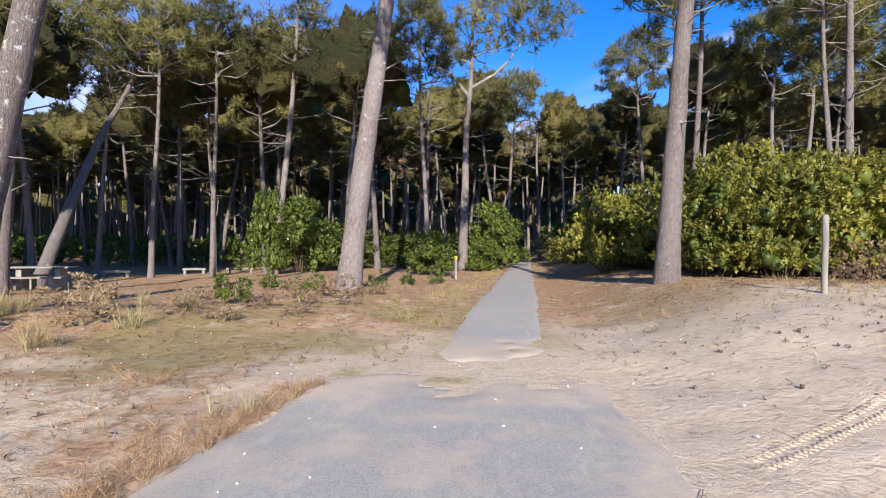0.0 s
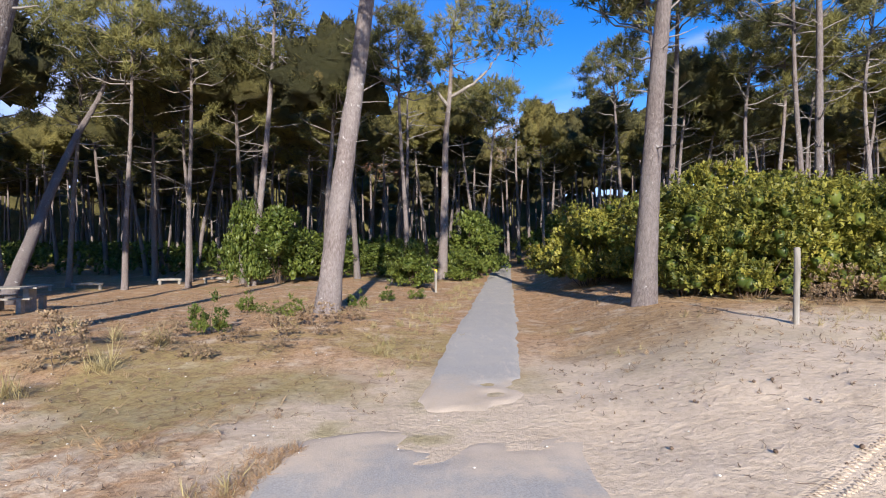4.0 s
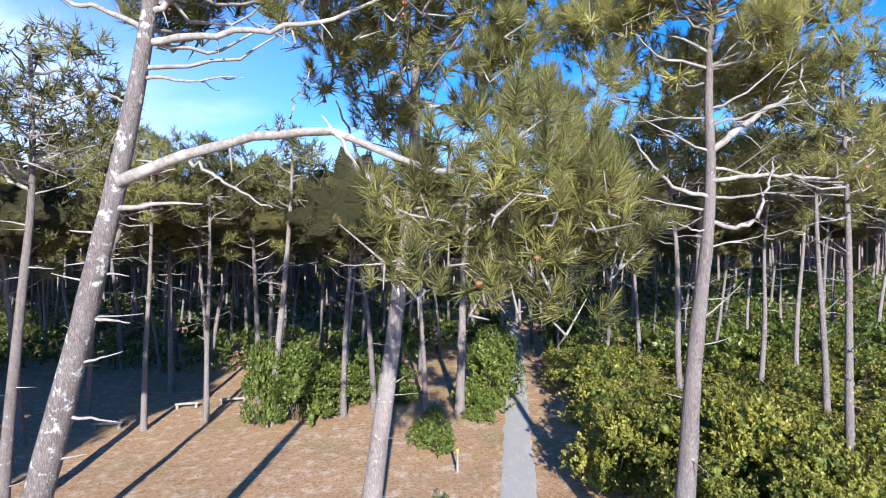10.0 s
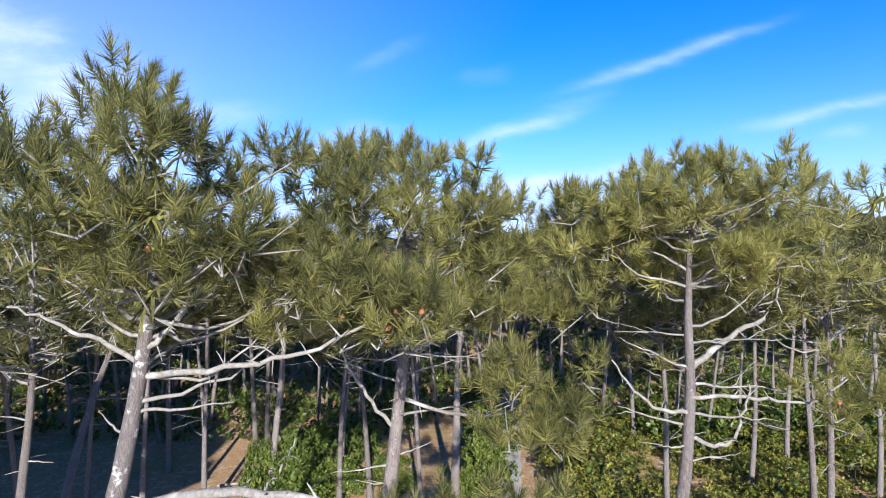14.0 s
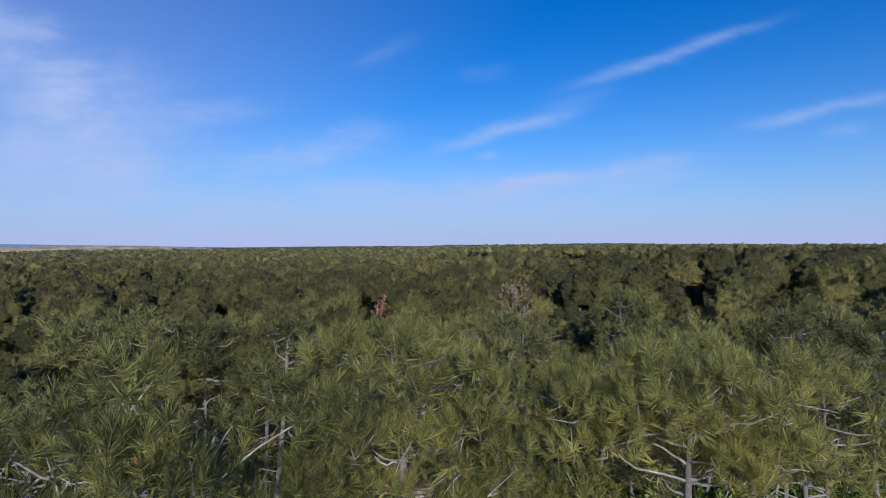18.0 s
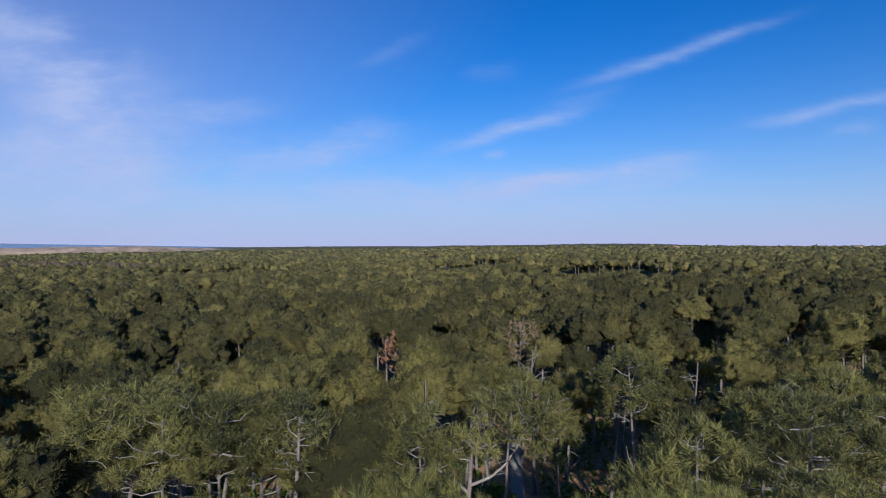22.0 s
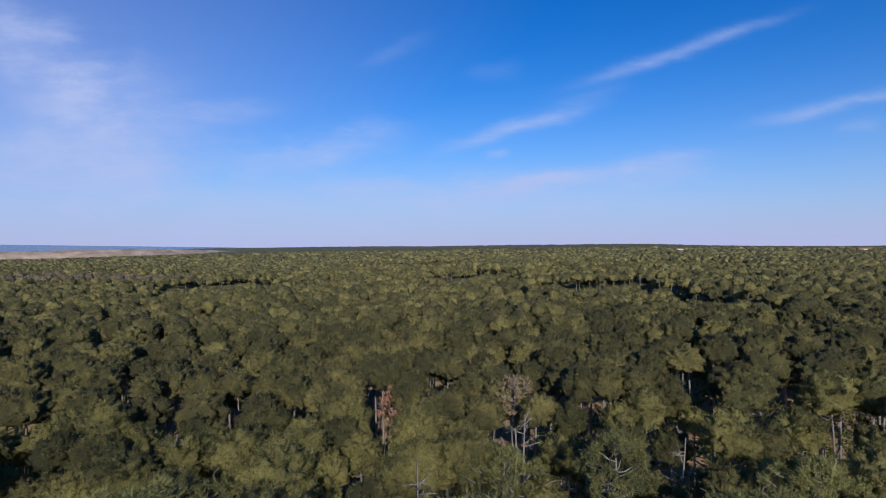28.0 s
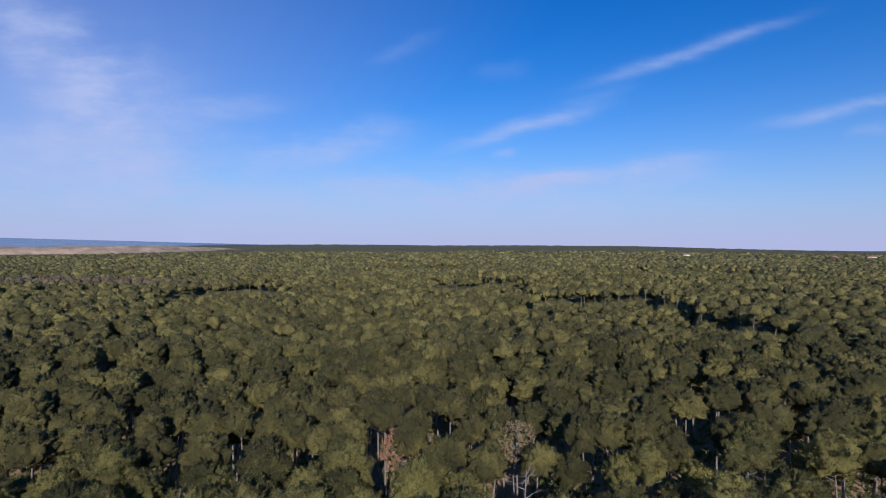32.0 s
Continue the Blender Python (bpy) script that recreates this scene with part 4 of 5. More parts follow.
def far_woods():
    rng = np.random.default_rng(31)
    woods = thing("far_pine_woods", "dense olive-green pine forest reaching to the horizon", "forest", kind="stuff")
    # middle distance: crowns of matted lobes and shoots on trunks
    near, mid, far, trunks = [], [], [], []
    grid = {}
    all_y = 55 + 335 * rng.uniform(0, 1, 26000) ** 0.72
    all_x = rng.uniform(-1, 1, len(all_y)) * (0.93 * all_y + 8)
    table = zip(all_x.tolist(), all_y.tolist(), young_stand(all_x, all_y).tolist(), young_stand(all_x, all_y - 9).tolist(), land(all_x, all_y).tolist(), waves(all_x, all_y, 0.11, 71).tolist())
    for x, y, low, ahead, z0, swell in table:
        c = (int(x // 5), int(y // 5))
        gap = 3.0 if low > 0.5 else (3.6 if y < 150 else (3.9 if y < 220 else 4.4))
        if any((x - a) ** 2 + (y - b) ** 2 < gap * gap for i in (-1, 0, 1) for j in (-1, 0, 1) for a, b in grid.get((c[0] + i, c[1] + j), ())):
            continue
        if y < 62 and not (wooded(x, y) and free(x, y, 3.3)):
            continue
        if (x + 4.6) ** 2 / 8 + (y - 57) ** 2 / 40 < 1:
            continue
        grid.setdefault(c, []).append((x, y))
        tall = 14.7 + 1.3 * swell + rng.uniform(-1.5, 1.0)
        wide = rng.uniform(2.0, 3.1)
        if low > 0.5:
            tall, wide = rng.uniform(8.4, 10.2), rng.uniform(1.3, 2.1)
        elif ahead > 0.4:
            tall, wide = tall + 1.2, wide * 0.75
        lean = rng.normal(0, 0.6, 2)
        crown = (x + lean[0], y + lean[1], z0 + tall, wide)
        (near if y < 110 else (mid if y < 190 else far)).append(crown)
        if y < 120 or (low < 0.5 and ahead > 0.4):
            trunks.append(tube([(x, y, z0 - 0.2), (x + lean[0], y + lean[1], z0 + tall - 2.4)], [0.19, 0.08], 5))
            if y < 120:
                for _ in range(2):
                    trunks.append(dead_branch(rng, np.array([(x, y, z0), (x + lean[0], y + lean[1], z0 + tall)]), z0 + tall * rng.uniform(0.55, 0.8), rng.uniform(0, 6.28), rng.uniform(0.8, 2.2), 0.035, rng.uniform(-0.1, 0.6), 5, 4))
    for crowns, shapes in ((near, NEAR_DOMES), (mid, MID_DOMES), (far, FAR_DOMES)):
        at = np.array(crowns)
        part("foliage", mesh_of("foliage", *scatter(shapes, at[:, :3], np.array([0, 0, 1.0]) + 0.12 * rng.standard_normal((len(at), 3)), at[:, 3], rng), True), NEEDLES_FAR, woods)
    # far distance: two lumps for each tree
    lobes = []
    for step, y0, y1, grow in ((5.0, 388, 640, 1.0), (11.0, 640, 1150, 2.0)):
        yy, xx = np.meshgrid(np.arange(y0, y1, step), np.arange(-0.9 * y1 - 15, 0.9 * y1 + 15, step), indexing="ij")
        keep = (np.abs(xx) < 0.9 * yy + 15) & (rng.uniform(0, 1, xx.shape) > 0.12)
        xx, yy = xx[keep] + rng.uniform(-0.45, 0.45, keep.sum()) * step, yy[keep] + rng.uniform(-0.45, 0.45, keep.sum()) * step
        zz = land(xx, yy) + far_hills(xx, yy) + 12.4 + 1.2 * waves(xx, yy, 0.11, 71) + rng.uniform(-1.3, 1.1, len(xx)) - 5.5 * young_stand(xx, yy)
        lobes.append(np.stack([xx, yy, zz, rng.uniform(1.9, 3.1, len(xx)) * grow], -1))
        edge = (young_stand(xx, yy - 10) > 0.4) & (young_stand(xx, yy) < 0.4)
        for x, y, z in zip(xx[edge], yy[edge], zz[edge]):
            trunks.append(tube([(x, y, z - 13), (x, y, z - 1)], [0.3, 0.2], 4))
    at = np.concatenate(lobes)
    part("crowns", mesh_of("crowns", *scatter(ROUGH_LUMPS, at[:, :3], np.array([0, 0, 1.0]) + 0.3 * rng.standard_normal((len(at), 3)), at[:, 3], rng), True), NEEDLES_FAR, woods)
    part("trunks", mesh_of("trunks", *joined(trunks), True), BARK, woods, "thin grey trunks")
    # dark undergrowth between the far trunks
    low_v, low_s = [], []
    for _ in range(2900):
        y = 35 + 77 * rng.uniform(0, 1) ** 1.5
        x = rng.uniform(-0.9 * y - 6, 0.9 * y + 6)
        if abs(x - float(path_x(min(y, 70)))) < 2.6 or not wooded(x, y):
            continue
        for _ in range(5):
            low_v.append((x + rng.normal(0, 0.8), y + rng.normal(0, 0.8), float(land(x, y)) + rng.uniform(0.4, 2.4)))
            low_s.append(rng.uniform(1.3, 2.2))
    low_v, low_s = np.array(low_v), np.array(low_s)
    up = rng.standard_normal(low_v.shape) * 0.6 + np.array([0, 0, 1.0])
    under = thing("undergrowth", "dark green undergrowth between the pine trunks", "undergrowth", kind="stuff")
    part("leafage", mesh_of("leafage", *scatter(UNDER, low_v, up, low_s * 0.8, rng)), IVY, under)
    # canopy sheet under and beyond them
    r = np.concatenate([np.linspace(118, 396, 80), np.linspace(402, 1000, 50), np.geomspace(1010, 4700, 60)])
    a = np.linspace(-0.86, 0.86, 300)
    rr, aa = np.meshgrid(r, a, indexing="ij")
    x, y = rr * np.sin(aa), rr * np.cos(aa)
    rough = rng.uniform(-1, 1, x.shape) * (0.9 + 1.3 * smooth(900, 1100, rr))
    z = land(x, y) + 10.0 + 2.2 * smooth(330, 420, rr) + 1.2 * waves(x, y, 0.11, 71) + 2.2 * smooth(1000, 1250, rr) + rough + far_hills(x, y) - 5.5 * young_stand(x, y)
    z[0] = -3.0
    i, j = np.meshgrid(np.arange(len(r) - 1), np.arange(len(a) - 1), indexing="ij")
    k = len(a)
    f = np.stack([i * k + j, i * k + j + 1, (i + 1) * k + j + 1, (i + 1) * k + j], -1).reshape(-1, 4)
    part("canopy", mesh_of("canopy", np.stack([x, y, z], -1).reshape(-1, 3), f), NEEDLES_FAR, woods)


far_woods()


# ---- the coast far to the left ----
def coast():
    sea = new("sea", mesh_of("sea", [(-4900, 1300, 6), (-700, 1500, 6), (-1500, 4800, 12), (-4000, 4800, 54)], np.array([[0, 1, 2, 3]])))
    sea.data.materials.append(SEA)
    tagged(sea, "blue strip of calm sea behind the dunes", "sea", kind="structure")
    n, m = 160, 20
    s, t = np.meshgrid(np.linspace(0, 1, n), np.linspace(-1, 1, m), indexing="ij")
    x, y = -1150 + 700 * s, 1000 + 700 * s
    crest = 15 + 9 * waves(x, y, 0.012, 51) + 4 * waves(x, y, 0.05, 52)
    crest = crest * (1 - 0.9 * smooth(0.6, 1.0, s))
    z = crest * (1 - t**2) ** 0.7 + 4
    v = np.stack([x + t * 120, y + t * 230, z], -1).reshape(-1, 3)
    i, j = np.meshgrid(np.arange(n - 1), np.arange(m - 1), indexing="ij")
    f = np.stack([i * m + j, (i + 1) * m + j, (i + 1) * m + j + 1, i * m + j + 1], -1).reshape(-1, 4)
    dune = new("dune", mesh_of("dune", v, f, True))
    dune.data.materials.append(DUNE)
    tagged(dune, "long pale orange sand dune between forest and sea", "dune", kind="structure")


coast()


# ---- the pines round the clearing, one by one ----
def hero_pine(label, axis, r0, r1, clumps, per_area, shapes, limbs, dead, seed, stubs=0, sides=16, scale=1.2, skin=None):
    """A pine from its trunk line, its foliage clumps, live limbs (points, radius) and bare branches (height, heading, length, radius, rise, forks)."""
    rng = np.random.default_rng(seed)
    base = np.array(axis[0], float)
    axis = np.asarray(axis, float) - base
    axis[0, 2] -= 0.35
    ob = thing("pine_tree", label, "tree", "pines round the clearing")
    ob.location = base
    p, tr = trunk_tube(axis, r0, r1, rng, sides, 44)
    part("trunk", mesh_of("trunk", *tr, True), skin or BARK, ob, "scaly grey-brown trunk")
    spurs = []
    for pts, r in limbs:
        q = curve_through(np.asarray(pts, float) - base, 16)
        q[1:-1] += rng.standard_normal((14, 3)) * 0.03
        part("limb", mesh_of("limb", *tube(q, np.linspace(r, r * 0.35, 16), 9, 0.04, rng), True), DEAD, ob, "pale lichen-spotted limb")
        for _ in range(9 if r > 0.05 else 3):
            i = int(rng.integers(2, 14))
            d = rng.standard_normal(3) * np.array([0.6, 0.6, 1.0])
            d *= rng.uniform(0.08, 0.42) / np.linalg.norm(d)
            spurs.append(tube(curve_through([q[i], q[i] + d * 0.5 + (0, 0, 0.02), q[i] + d], 4), np.linspace(r * 0.28, r * 0.1, 4), 5))
    if spurs:
        part("spurwork", mesh_of("spurwork", *joined(spurs), True), DEAD, ob, "broken grey spurs on the limbs")["kind"] = "stuff"
    local = [(x - base[0], y - base[1], z - base[2], r) for x, y, z, r in clumps]
    bits = [limb_to(rng, p, c, 0.042, 0.25, 5, 8) for c in local if math.hypot(*(np.array(c[:2]) - line_at(p, c[2])[:2])) < 2.3]
    for c in local:
        for _ in range(3):
            d = rng.standard_normal(3) * c[3] * 0.42
            s = np.array(c[:3]) + np.array([0, 0, -0.3])
            bits.append(tube(curve_through([s, s + d * 0.5 + (0, 0, 0.1), s + d + (0, 0, 0.2)], 5), np.linspace(0.022, 0.008, 5), 4))
    if bits:
        part("twigwork", mesh_of("twigwork", *joined(bits), True), DEAD, ob, "pale grey twigs in the crown")["kind"] = "stuff"
    for z, a, length, r, rise, forks in dead:
        part("dead_branch", mesh_of("dead_branch", *dead_branch(rng, p, z - base[2], radians(a), length, r, rise, 10, 7, forks), True), DEAD, ob, "bare grey branch")
    for _ in range(stubs):
        z = rng.uniform(2.5, 10.5)
        part("stub", mesh_of("stub", *dead_branch(rng, p, z, rng.uniform(0, 6.28), rng.uniform(0.3, 0.9), rng.uniform(0.014, 0.026), rng.uniform(-0.1, 0.25), 5, 5), True), DEAD, ob)
    if local and shapes is FINE:
        pick = rng.integers(0, len(local), 26)
        at = np.array([np.array(local[i][:3]) + rng.standard_normal(3) * local[i][3] * 0.22 for i in pick])
        part("cone_litter", mesh_of("cone_litter", *scatter([lump_shape(430 + i, 1.5) for i in range(4)], at, rng.standard_normal(at.shape), rng.uniform(0.035, 0.06, len(at)), rng)), CONE, ob, "red-brown pine cones")["kind"] = "stuff"
    if local:
        part("crown", mesh_of("crown", *foliage(local, per_area, shapes, scale, rng, 0.7)), NEEDLES if shapes is FINE else NEEDLES_WOOD, ob, "yellow-green needle tufts")
    return ob


def ball_of(seed, cx, cy, cz, rx, ry, rz, n, r):
    g = np.random.default_rng(seed)
    out = []
    for _ in range(n):
        d = g.standard_normal(3)
        d /= np.linalg.norm(d)
        d *= g.uniform(0.25, 1.0) ** 0.5
        out.append((cx + d[0] * rx, cy + d[1] * ry, cz + d[2] * rz, r * g.uniform(0.7, 1.25)))
    return out


# leaning pine with the long limb that reaches over the clearing
hero_pine("large leaning pine with a long bare limb over the clearing",
          [(-8.45, 9.5, 0.0), (-7.1, 9.2, 4.6), (-5.9, 8.9, 8.6), (-5.2, 8.7, 11.2), (-4.9, 8.75, 13.2), (-4.8, 8.8, 15.6)], 0.30, 0.07,
          ball_of(1, -5.1, 9.1, 14.7, 2.9, 2.4, 2.1, 52, 0.66) + ball_of(2, 0.4, 7.35, 9.4, 1.8, 0.8, 1.4, 46, 0.48) + ball_of(3, -1.5, 9.2, 13.3, 2.0, 1.2, 0.9, 22, 0.58) + ball_of(14, -3.0, 10.8, 15.2, 1.6, 1.3, 1.3, 18, 0.62),
          23, FINE,
          [([(-5.4, 8.7, 10.05), (-4.3, 8.4, 10.4), (-3.0, 8.0, 10.58), (-1.8, 7.6, 10.55), (-1.0, 7.4, 10.2), (0.3, 7.3, 9.9)], 0.095),
           ([(-1.9, 7.6, 10.55), (-1.5, 7.5, 10.0), (-0.9, 7.4, 9.5), (-0.3, 7.4, 9.3)], 0.035), ([(-4.2, 8.4, 10.3), (-3.6, 8.2, 9.95), (-2.9, 8.1, 9.6)], 0.03),
           ([(-2.9, 8.0, 10.55), (-2.5, 7.9, 11.1), (-2.3, 7.8, 11.5)], 0.022),
           ([(-4.95, 8.75, 12.2), (-3.6, 8.7, 12.35), (-2.2, 8.8, 12.6), (-1.2, 8.9, 13.1)], 0.06),
           ([(-5.0, 8.75, 12.4), (-6.2, 9.0, 12.9), (-7.4, 9.1, 13.3)], 0.05),
           ([(-4.95, 8.75, 12.6), (-4.3, 8.8, 13.3), (-4.0, 9.0, 14.2)], 0.06)],
          [(9.6, 0, 1.4, 0.05, 0.02, 0), (10.1, -20, 1.0, 0.045, 0.1, 1), (9.2, 170, 0.6, 0.03, 0.25, 0), (8.6, 5, 0.5, 0.03, 0, 0), (7.9, 0, 0.75, 0.04, 0.0, 0), (7.2, -5, 0.8, 0.03, 0.0, 0),
           (6.3, 5, 0.9, 0.04, -0.05, 0), (5.6, 0, 0.6, 0.03, 0, 0), (11.2, 150, 0.8, 0.03, 0.4, 1), (11.6, 10, 1.6, 0.035, 0.1, 2)], 201, 10, skin=BARK_PALE)
# straight leaning pine beside the path
hero_pine("tall pine leaning over dry grass beside the path",
          [(-2.38, 13.5, 0.1), (-2.0, 13.65, 3.2), (-1.55, 13.85, 6.6), (-1.2, 13.9, 9.5), (-1.0, 13.85, 11.5), (-0.95, 13.9, 13.5), (-0.8, 14.0, 16.0)], 0.29, 0.08,
          ball_of(4, -0.9, 13.7, 14.3, 3.2, 2.6, 2.6, 70, 0.74) + ball_of(5, 1.9, 10.6, 11.4, 1.3, 1.0, 1.3, 18, 0.56) + ball_of(12, 2.6, 13.6, 13.8, 1.7, 1.6, 1.8, 20, 0.68) + ball_of(15, 3.9, 14.5, 14.5, 1.4, 1.2, 1.3, 16, 0.66), 21, FINE,
          [([(-1.2, 13.9, 9.6), (-2.0, 13.7, 10.6), (-2.5, 13.6, 11.6), (-2.9, 13.6, 12.6)], 0.06), ([(-1.1, 13.9, 10.4), (-0.2, 13.6, 10.2), (0.9, 12.6, 10.3), (1.8, 11.2, 11.0)], 0.055)],
          [(8.7, 185, 1.5, 0.035, -0.05, 0), (8.2, 180, 0.9, 0.025, 0.0, 0), (8.9, 10, 1.0, 0.03, 0.2, 0), (7.5, 0, 0.8, 0.03, 0.5, 1), (9.9, 0, 2.3, 0.04, 0.1, 3), (10.8, 175, 1.9, 0.035, 0.35, 2),
           (11.0, 30, 1.7, 0.035, 0.2, 3), (5.5, 5, 0.6, 0.03, 0.6, 0), (11.6, -20, 2.0, 0.035, 0.1, 3), (11.4, 200, 1.6, 0.03, 0.1, 3)], 202, 12)
# upright pine at the hedge's end
hero_pine("tall upright pine at the end of the green hedge",
          [(5.22, 12.8, 0.4), (5.42, 12.85, 3.5), (5.75, 12.95, 7.3), (6.0, 13.0, 9.3), (6.1, 13.05, 10.8), (6.05, 13.05, 12.6), (6.2, 13.2, 15.0)], 0.27, 0.06,
          ball_of(6, 7.0, 13.5, 14.7, 4.2, 2.6, 1.8, 66, 0.74) + ball_of(13, 7.6, 16.2, 13.6, 2.6, 1.6, 1.0, 16, 0.74) + ball_of(7, 9.6, 12.2, 11.0, 0.9, 0.9, 1.0, 10, 0.5), 21, FINE,
          [([(6.1, 13.05, 11.3), (6.9, 13.0, 11.9), (7.7, 12.9, 12.5), (8.4, 13.0, 13.4)], 0.09), ([(6.05, 13.0, 10.2), (5.2, 12.8, 10.4), (4.4, 12.6, 11.0), (4.0, 12.6, 11.6)], 0.055),
           ([(6.05, 13.0, 9.6), (6.8, 12.7, 9.5), (7.2, 12.6, 10.4), (7.3, 12.6, 11.0)], 0.06), ([(6.05, 13.0, 10.6), (7.4, 12.6, 10.7), (8.6, 12.4, 10.6), (9.4, 12.2, 11.2)], 0.055)],
          [(7.2, -20, 1.0, 0.028, 1.0, 0), (9.9, 170, 1.6, 0.04, 0.15, 2), (10.2, -30, 2.2, 0.04, 0.1, 3), (9.0, -10, 1.3, 0.03, 0.3, 2), (10.9, 10, 2.8, 0.04, 0.05, 4), (11.3, 190, 1.8, 0.035, 0.4, 3),
           (11.9, -40, 2.0, 0.035, 0.25, 3), (10.5, 60, 2.0, 0.035, 0.2, 3), (9.4, 200, 1.2, 0.03, 0.2, 2), (12.1, 160, 1.8, 0.03, 0.2, 3)], 203, 8)
# crooked pine on the far side of the clearing
hero_pine("crooked pine with dark flat crown beside the path",
          [(1.06, 30.3, -0.2), (1.2, 30.3, 4), (1.3, 30.3, 8), (1.5, 30.3, 10.2), (1.6, 30.3, 13.8)], 0.28, 0.07,
          ball_of(8, 2.2, 30.3, 13.4, 5.2, 3.0, 1.7, 52, 0.85), 12, FEATHER,
          [([(1.4, 30.3, 9.4), (0.3, 30, 10.6), (-0.8, 30, 11.2), (-1.6, 30, 12.6)], 0.1), ([(1.5, 30.3, 9.9), (2.8, 30, 10.6), (3.9, 30, 11.8), (4.4, 30, 13.0)], 0.1)],
          [(6.0, 180, 1.2, 0.03, 0.1, 1), (7.2, 0, 1.5, 0.03, 0.1, 2), (8.3, 180, 1.8, 0.03, 0.1, 2)], 204, 6, 10, 1.0)
# ivy-clad pine
hero_pine("pine with ivy climbing its trunk",
          [(-9.05, 29.2, -0.4), (-8.7, 29.3, 3), (-8.3, 29.4, 7), (-8.0, 29.5, 11), (-7.8, 29.5, 15)], 0.22, 0.06, ball_of(9, -7.9, 29.5, 13.3, 2.4, 2.3, 2.0, 24, 0.85), 12, FEATHER, [],
          [(7.0, 180, 1.5, 0.03, 0.1, 2), (8.0, 0, 1.8, 0.03, 0.1, 2), (9, 90, 1.5, 0.03, 0.1, 2)], 205, 8, 10)
# strongly leaning pine at the picnic ground
hero_pine("strongly leaning pine at the picnic ground",
          [(-15.3, 20.4, -0.5), (-15.9, 22.6, 1.6), (-17.2, 27.8, 7.0), (-17.3, 30.5, 10.5), (-17.2, 31.5, 14.0)], 0.27, 0.07, ball_of(10, -17.2, 31.0, 13.0, 5.0, 3.0, 3.0, 60, 0.9), 13, FEATHER, [],
          [(6.8, 10, 1.9, 0.04, 0.0, 1), (5.8, 0, 1.0, 0.035, 0.0, 0), (7.8, 175, 1.5, 0.03, 0.2, 1), (8.4, 0, 1.6, 0.03, 0.1, 2)], 206, 5, 10)
# pine at the edge of the picnic ground
hero_pine("slim pine with forked top near the picnic table",
          [(-12.2, 15.0, -0.4), (-11.9, 15.0, 3.5), (-11.5, 15, 7.5), (-11.2, 15.0, 10.5), (-11.3, 15.1, 14.5)], 0.20, 0.05, ball_of(11, -11.2, 15.1, 13.0, 3.0, 2.8, 2.0, 44, 0.8), 16, FEATHER,
          [([(-11.2, 15, 10.5), (-12, 15, 11), (-12.6, 15, 12.2)], 0.06)], [(10.4, 20, 1.2, 0.03, 0.4, 1), (9.6, 180, 1.0, 0.03, 0.3, 1), (8.5, 0, 0.8, 0.03, 0.1, 0)], 207, 8, 10, 0.8)


# leafless pines among the crowns
snag_rng = np.random.default_rng(260)
for x, y, top in [(9.0, 51.0, 13.6), (-1.2, 39.6, 13.2), (-3.7, 31.2, 12.6), (-22.0, 47.0, 13.5), (21.0, 44.0, 14.0)]:
    bare = [(snag_rng.uniform(top - 5.5, top - 0.4), snag_rng.uniform(0, 360), snag_rng.uniform(0.9, 2.4), 0.04, snag_rng.uniform(0.0, 0.6), 3) for _ in range(13)]
    lean = snag_rng.normal(0, 0.5, 2)
    g0 = float(land(x, y))
    hero_pine("dead leafless pine with pale grey branches", [(x, y, g0), (x + lean[0] * 0.4, y + lean[1] * 0.4, 5.0), (x + lean[0], y + lean[1], 9.5), (x + lean[0] * 0.6, y + lean[1] * 1.4, top)], 0.19, 0.05, [], 1, MID, [], bare, 261 + int(x), 3, 9)


# ---- pale buildings that rise out of the far woods ----
def far_building(x, y, wide, high):
    ob = thing("apartment_building", "pale rendered building with dull tile roof in the far woods", "building", "far buildings")
    ob.location = (x, y, float(land(x, y) + far_hills(x, y)))
    ob.rotation_euler = (0, 0, 0.3 * math.sin(x))
    wall = part("wall", box(wide, 9, high, 0.05), WHITE, ob)
    wall.location = (0, 0, high / 2)
    w, d, e = wide / 2 + 0.5, 5.2, high + 0.004
    part("roof", mesh_of("roof", np.array([(-w, -d, e), (w, -d, e), (w, d, e), (-w, d, e), (-w * 0.7, 0, e + 2.4), (w * 0.7, 0, e + 2.4)]), [np.array([(0, 1, 5, 4), (2, 3, 4, 5), (0, 3, 2, 1)]), np.array([(1, 2, 5), (3, 0, 4)])]), ROOF, ob)
    for i in range(int(wide // 4)):
        for level in (high - 2.2, high - 5.2):
            pane = part("window", box(1.2, 0.06, 1.4, 0.01), GLASS, ob, "dark window")
            pane.location = (-wide / 2 + 2 + 4 * i, -4.52, level)


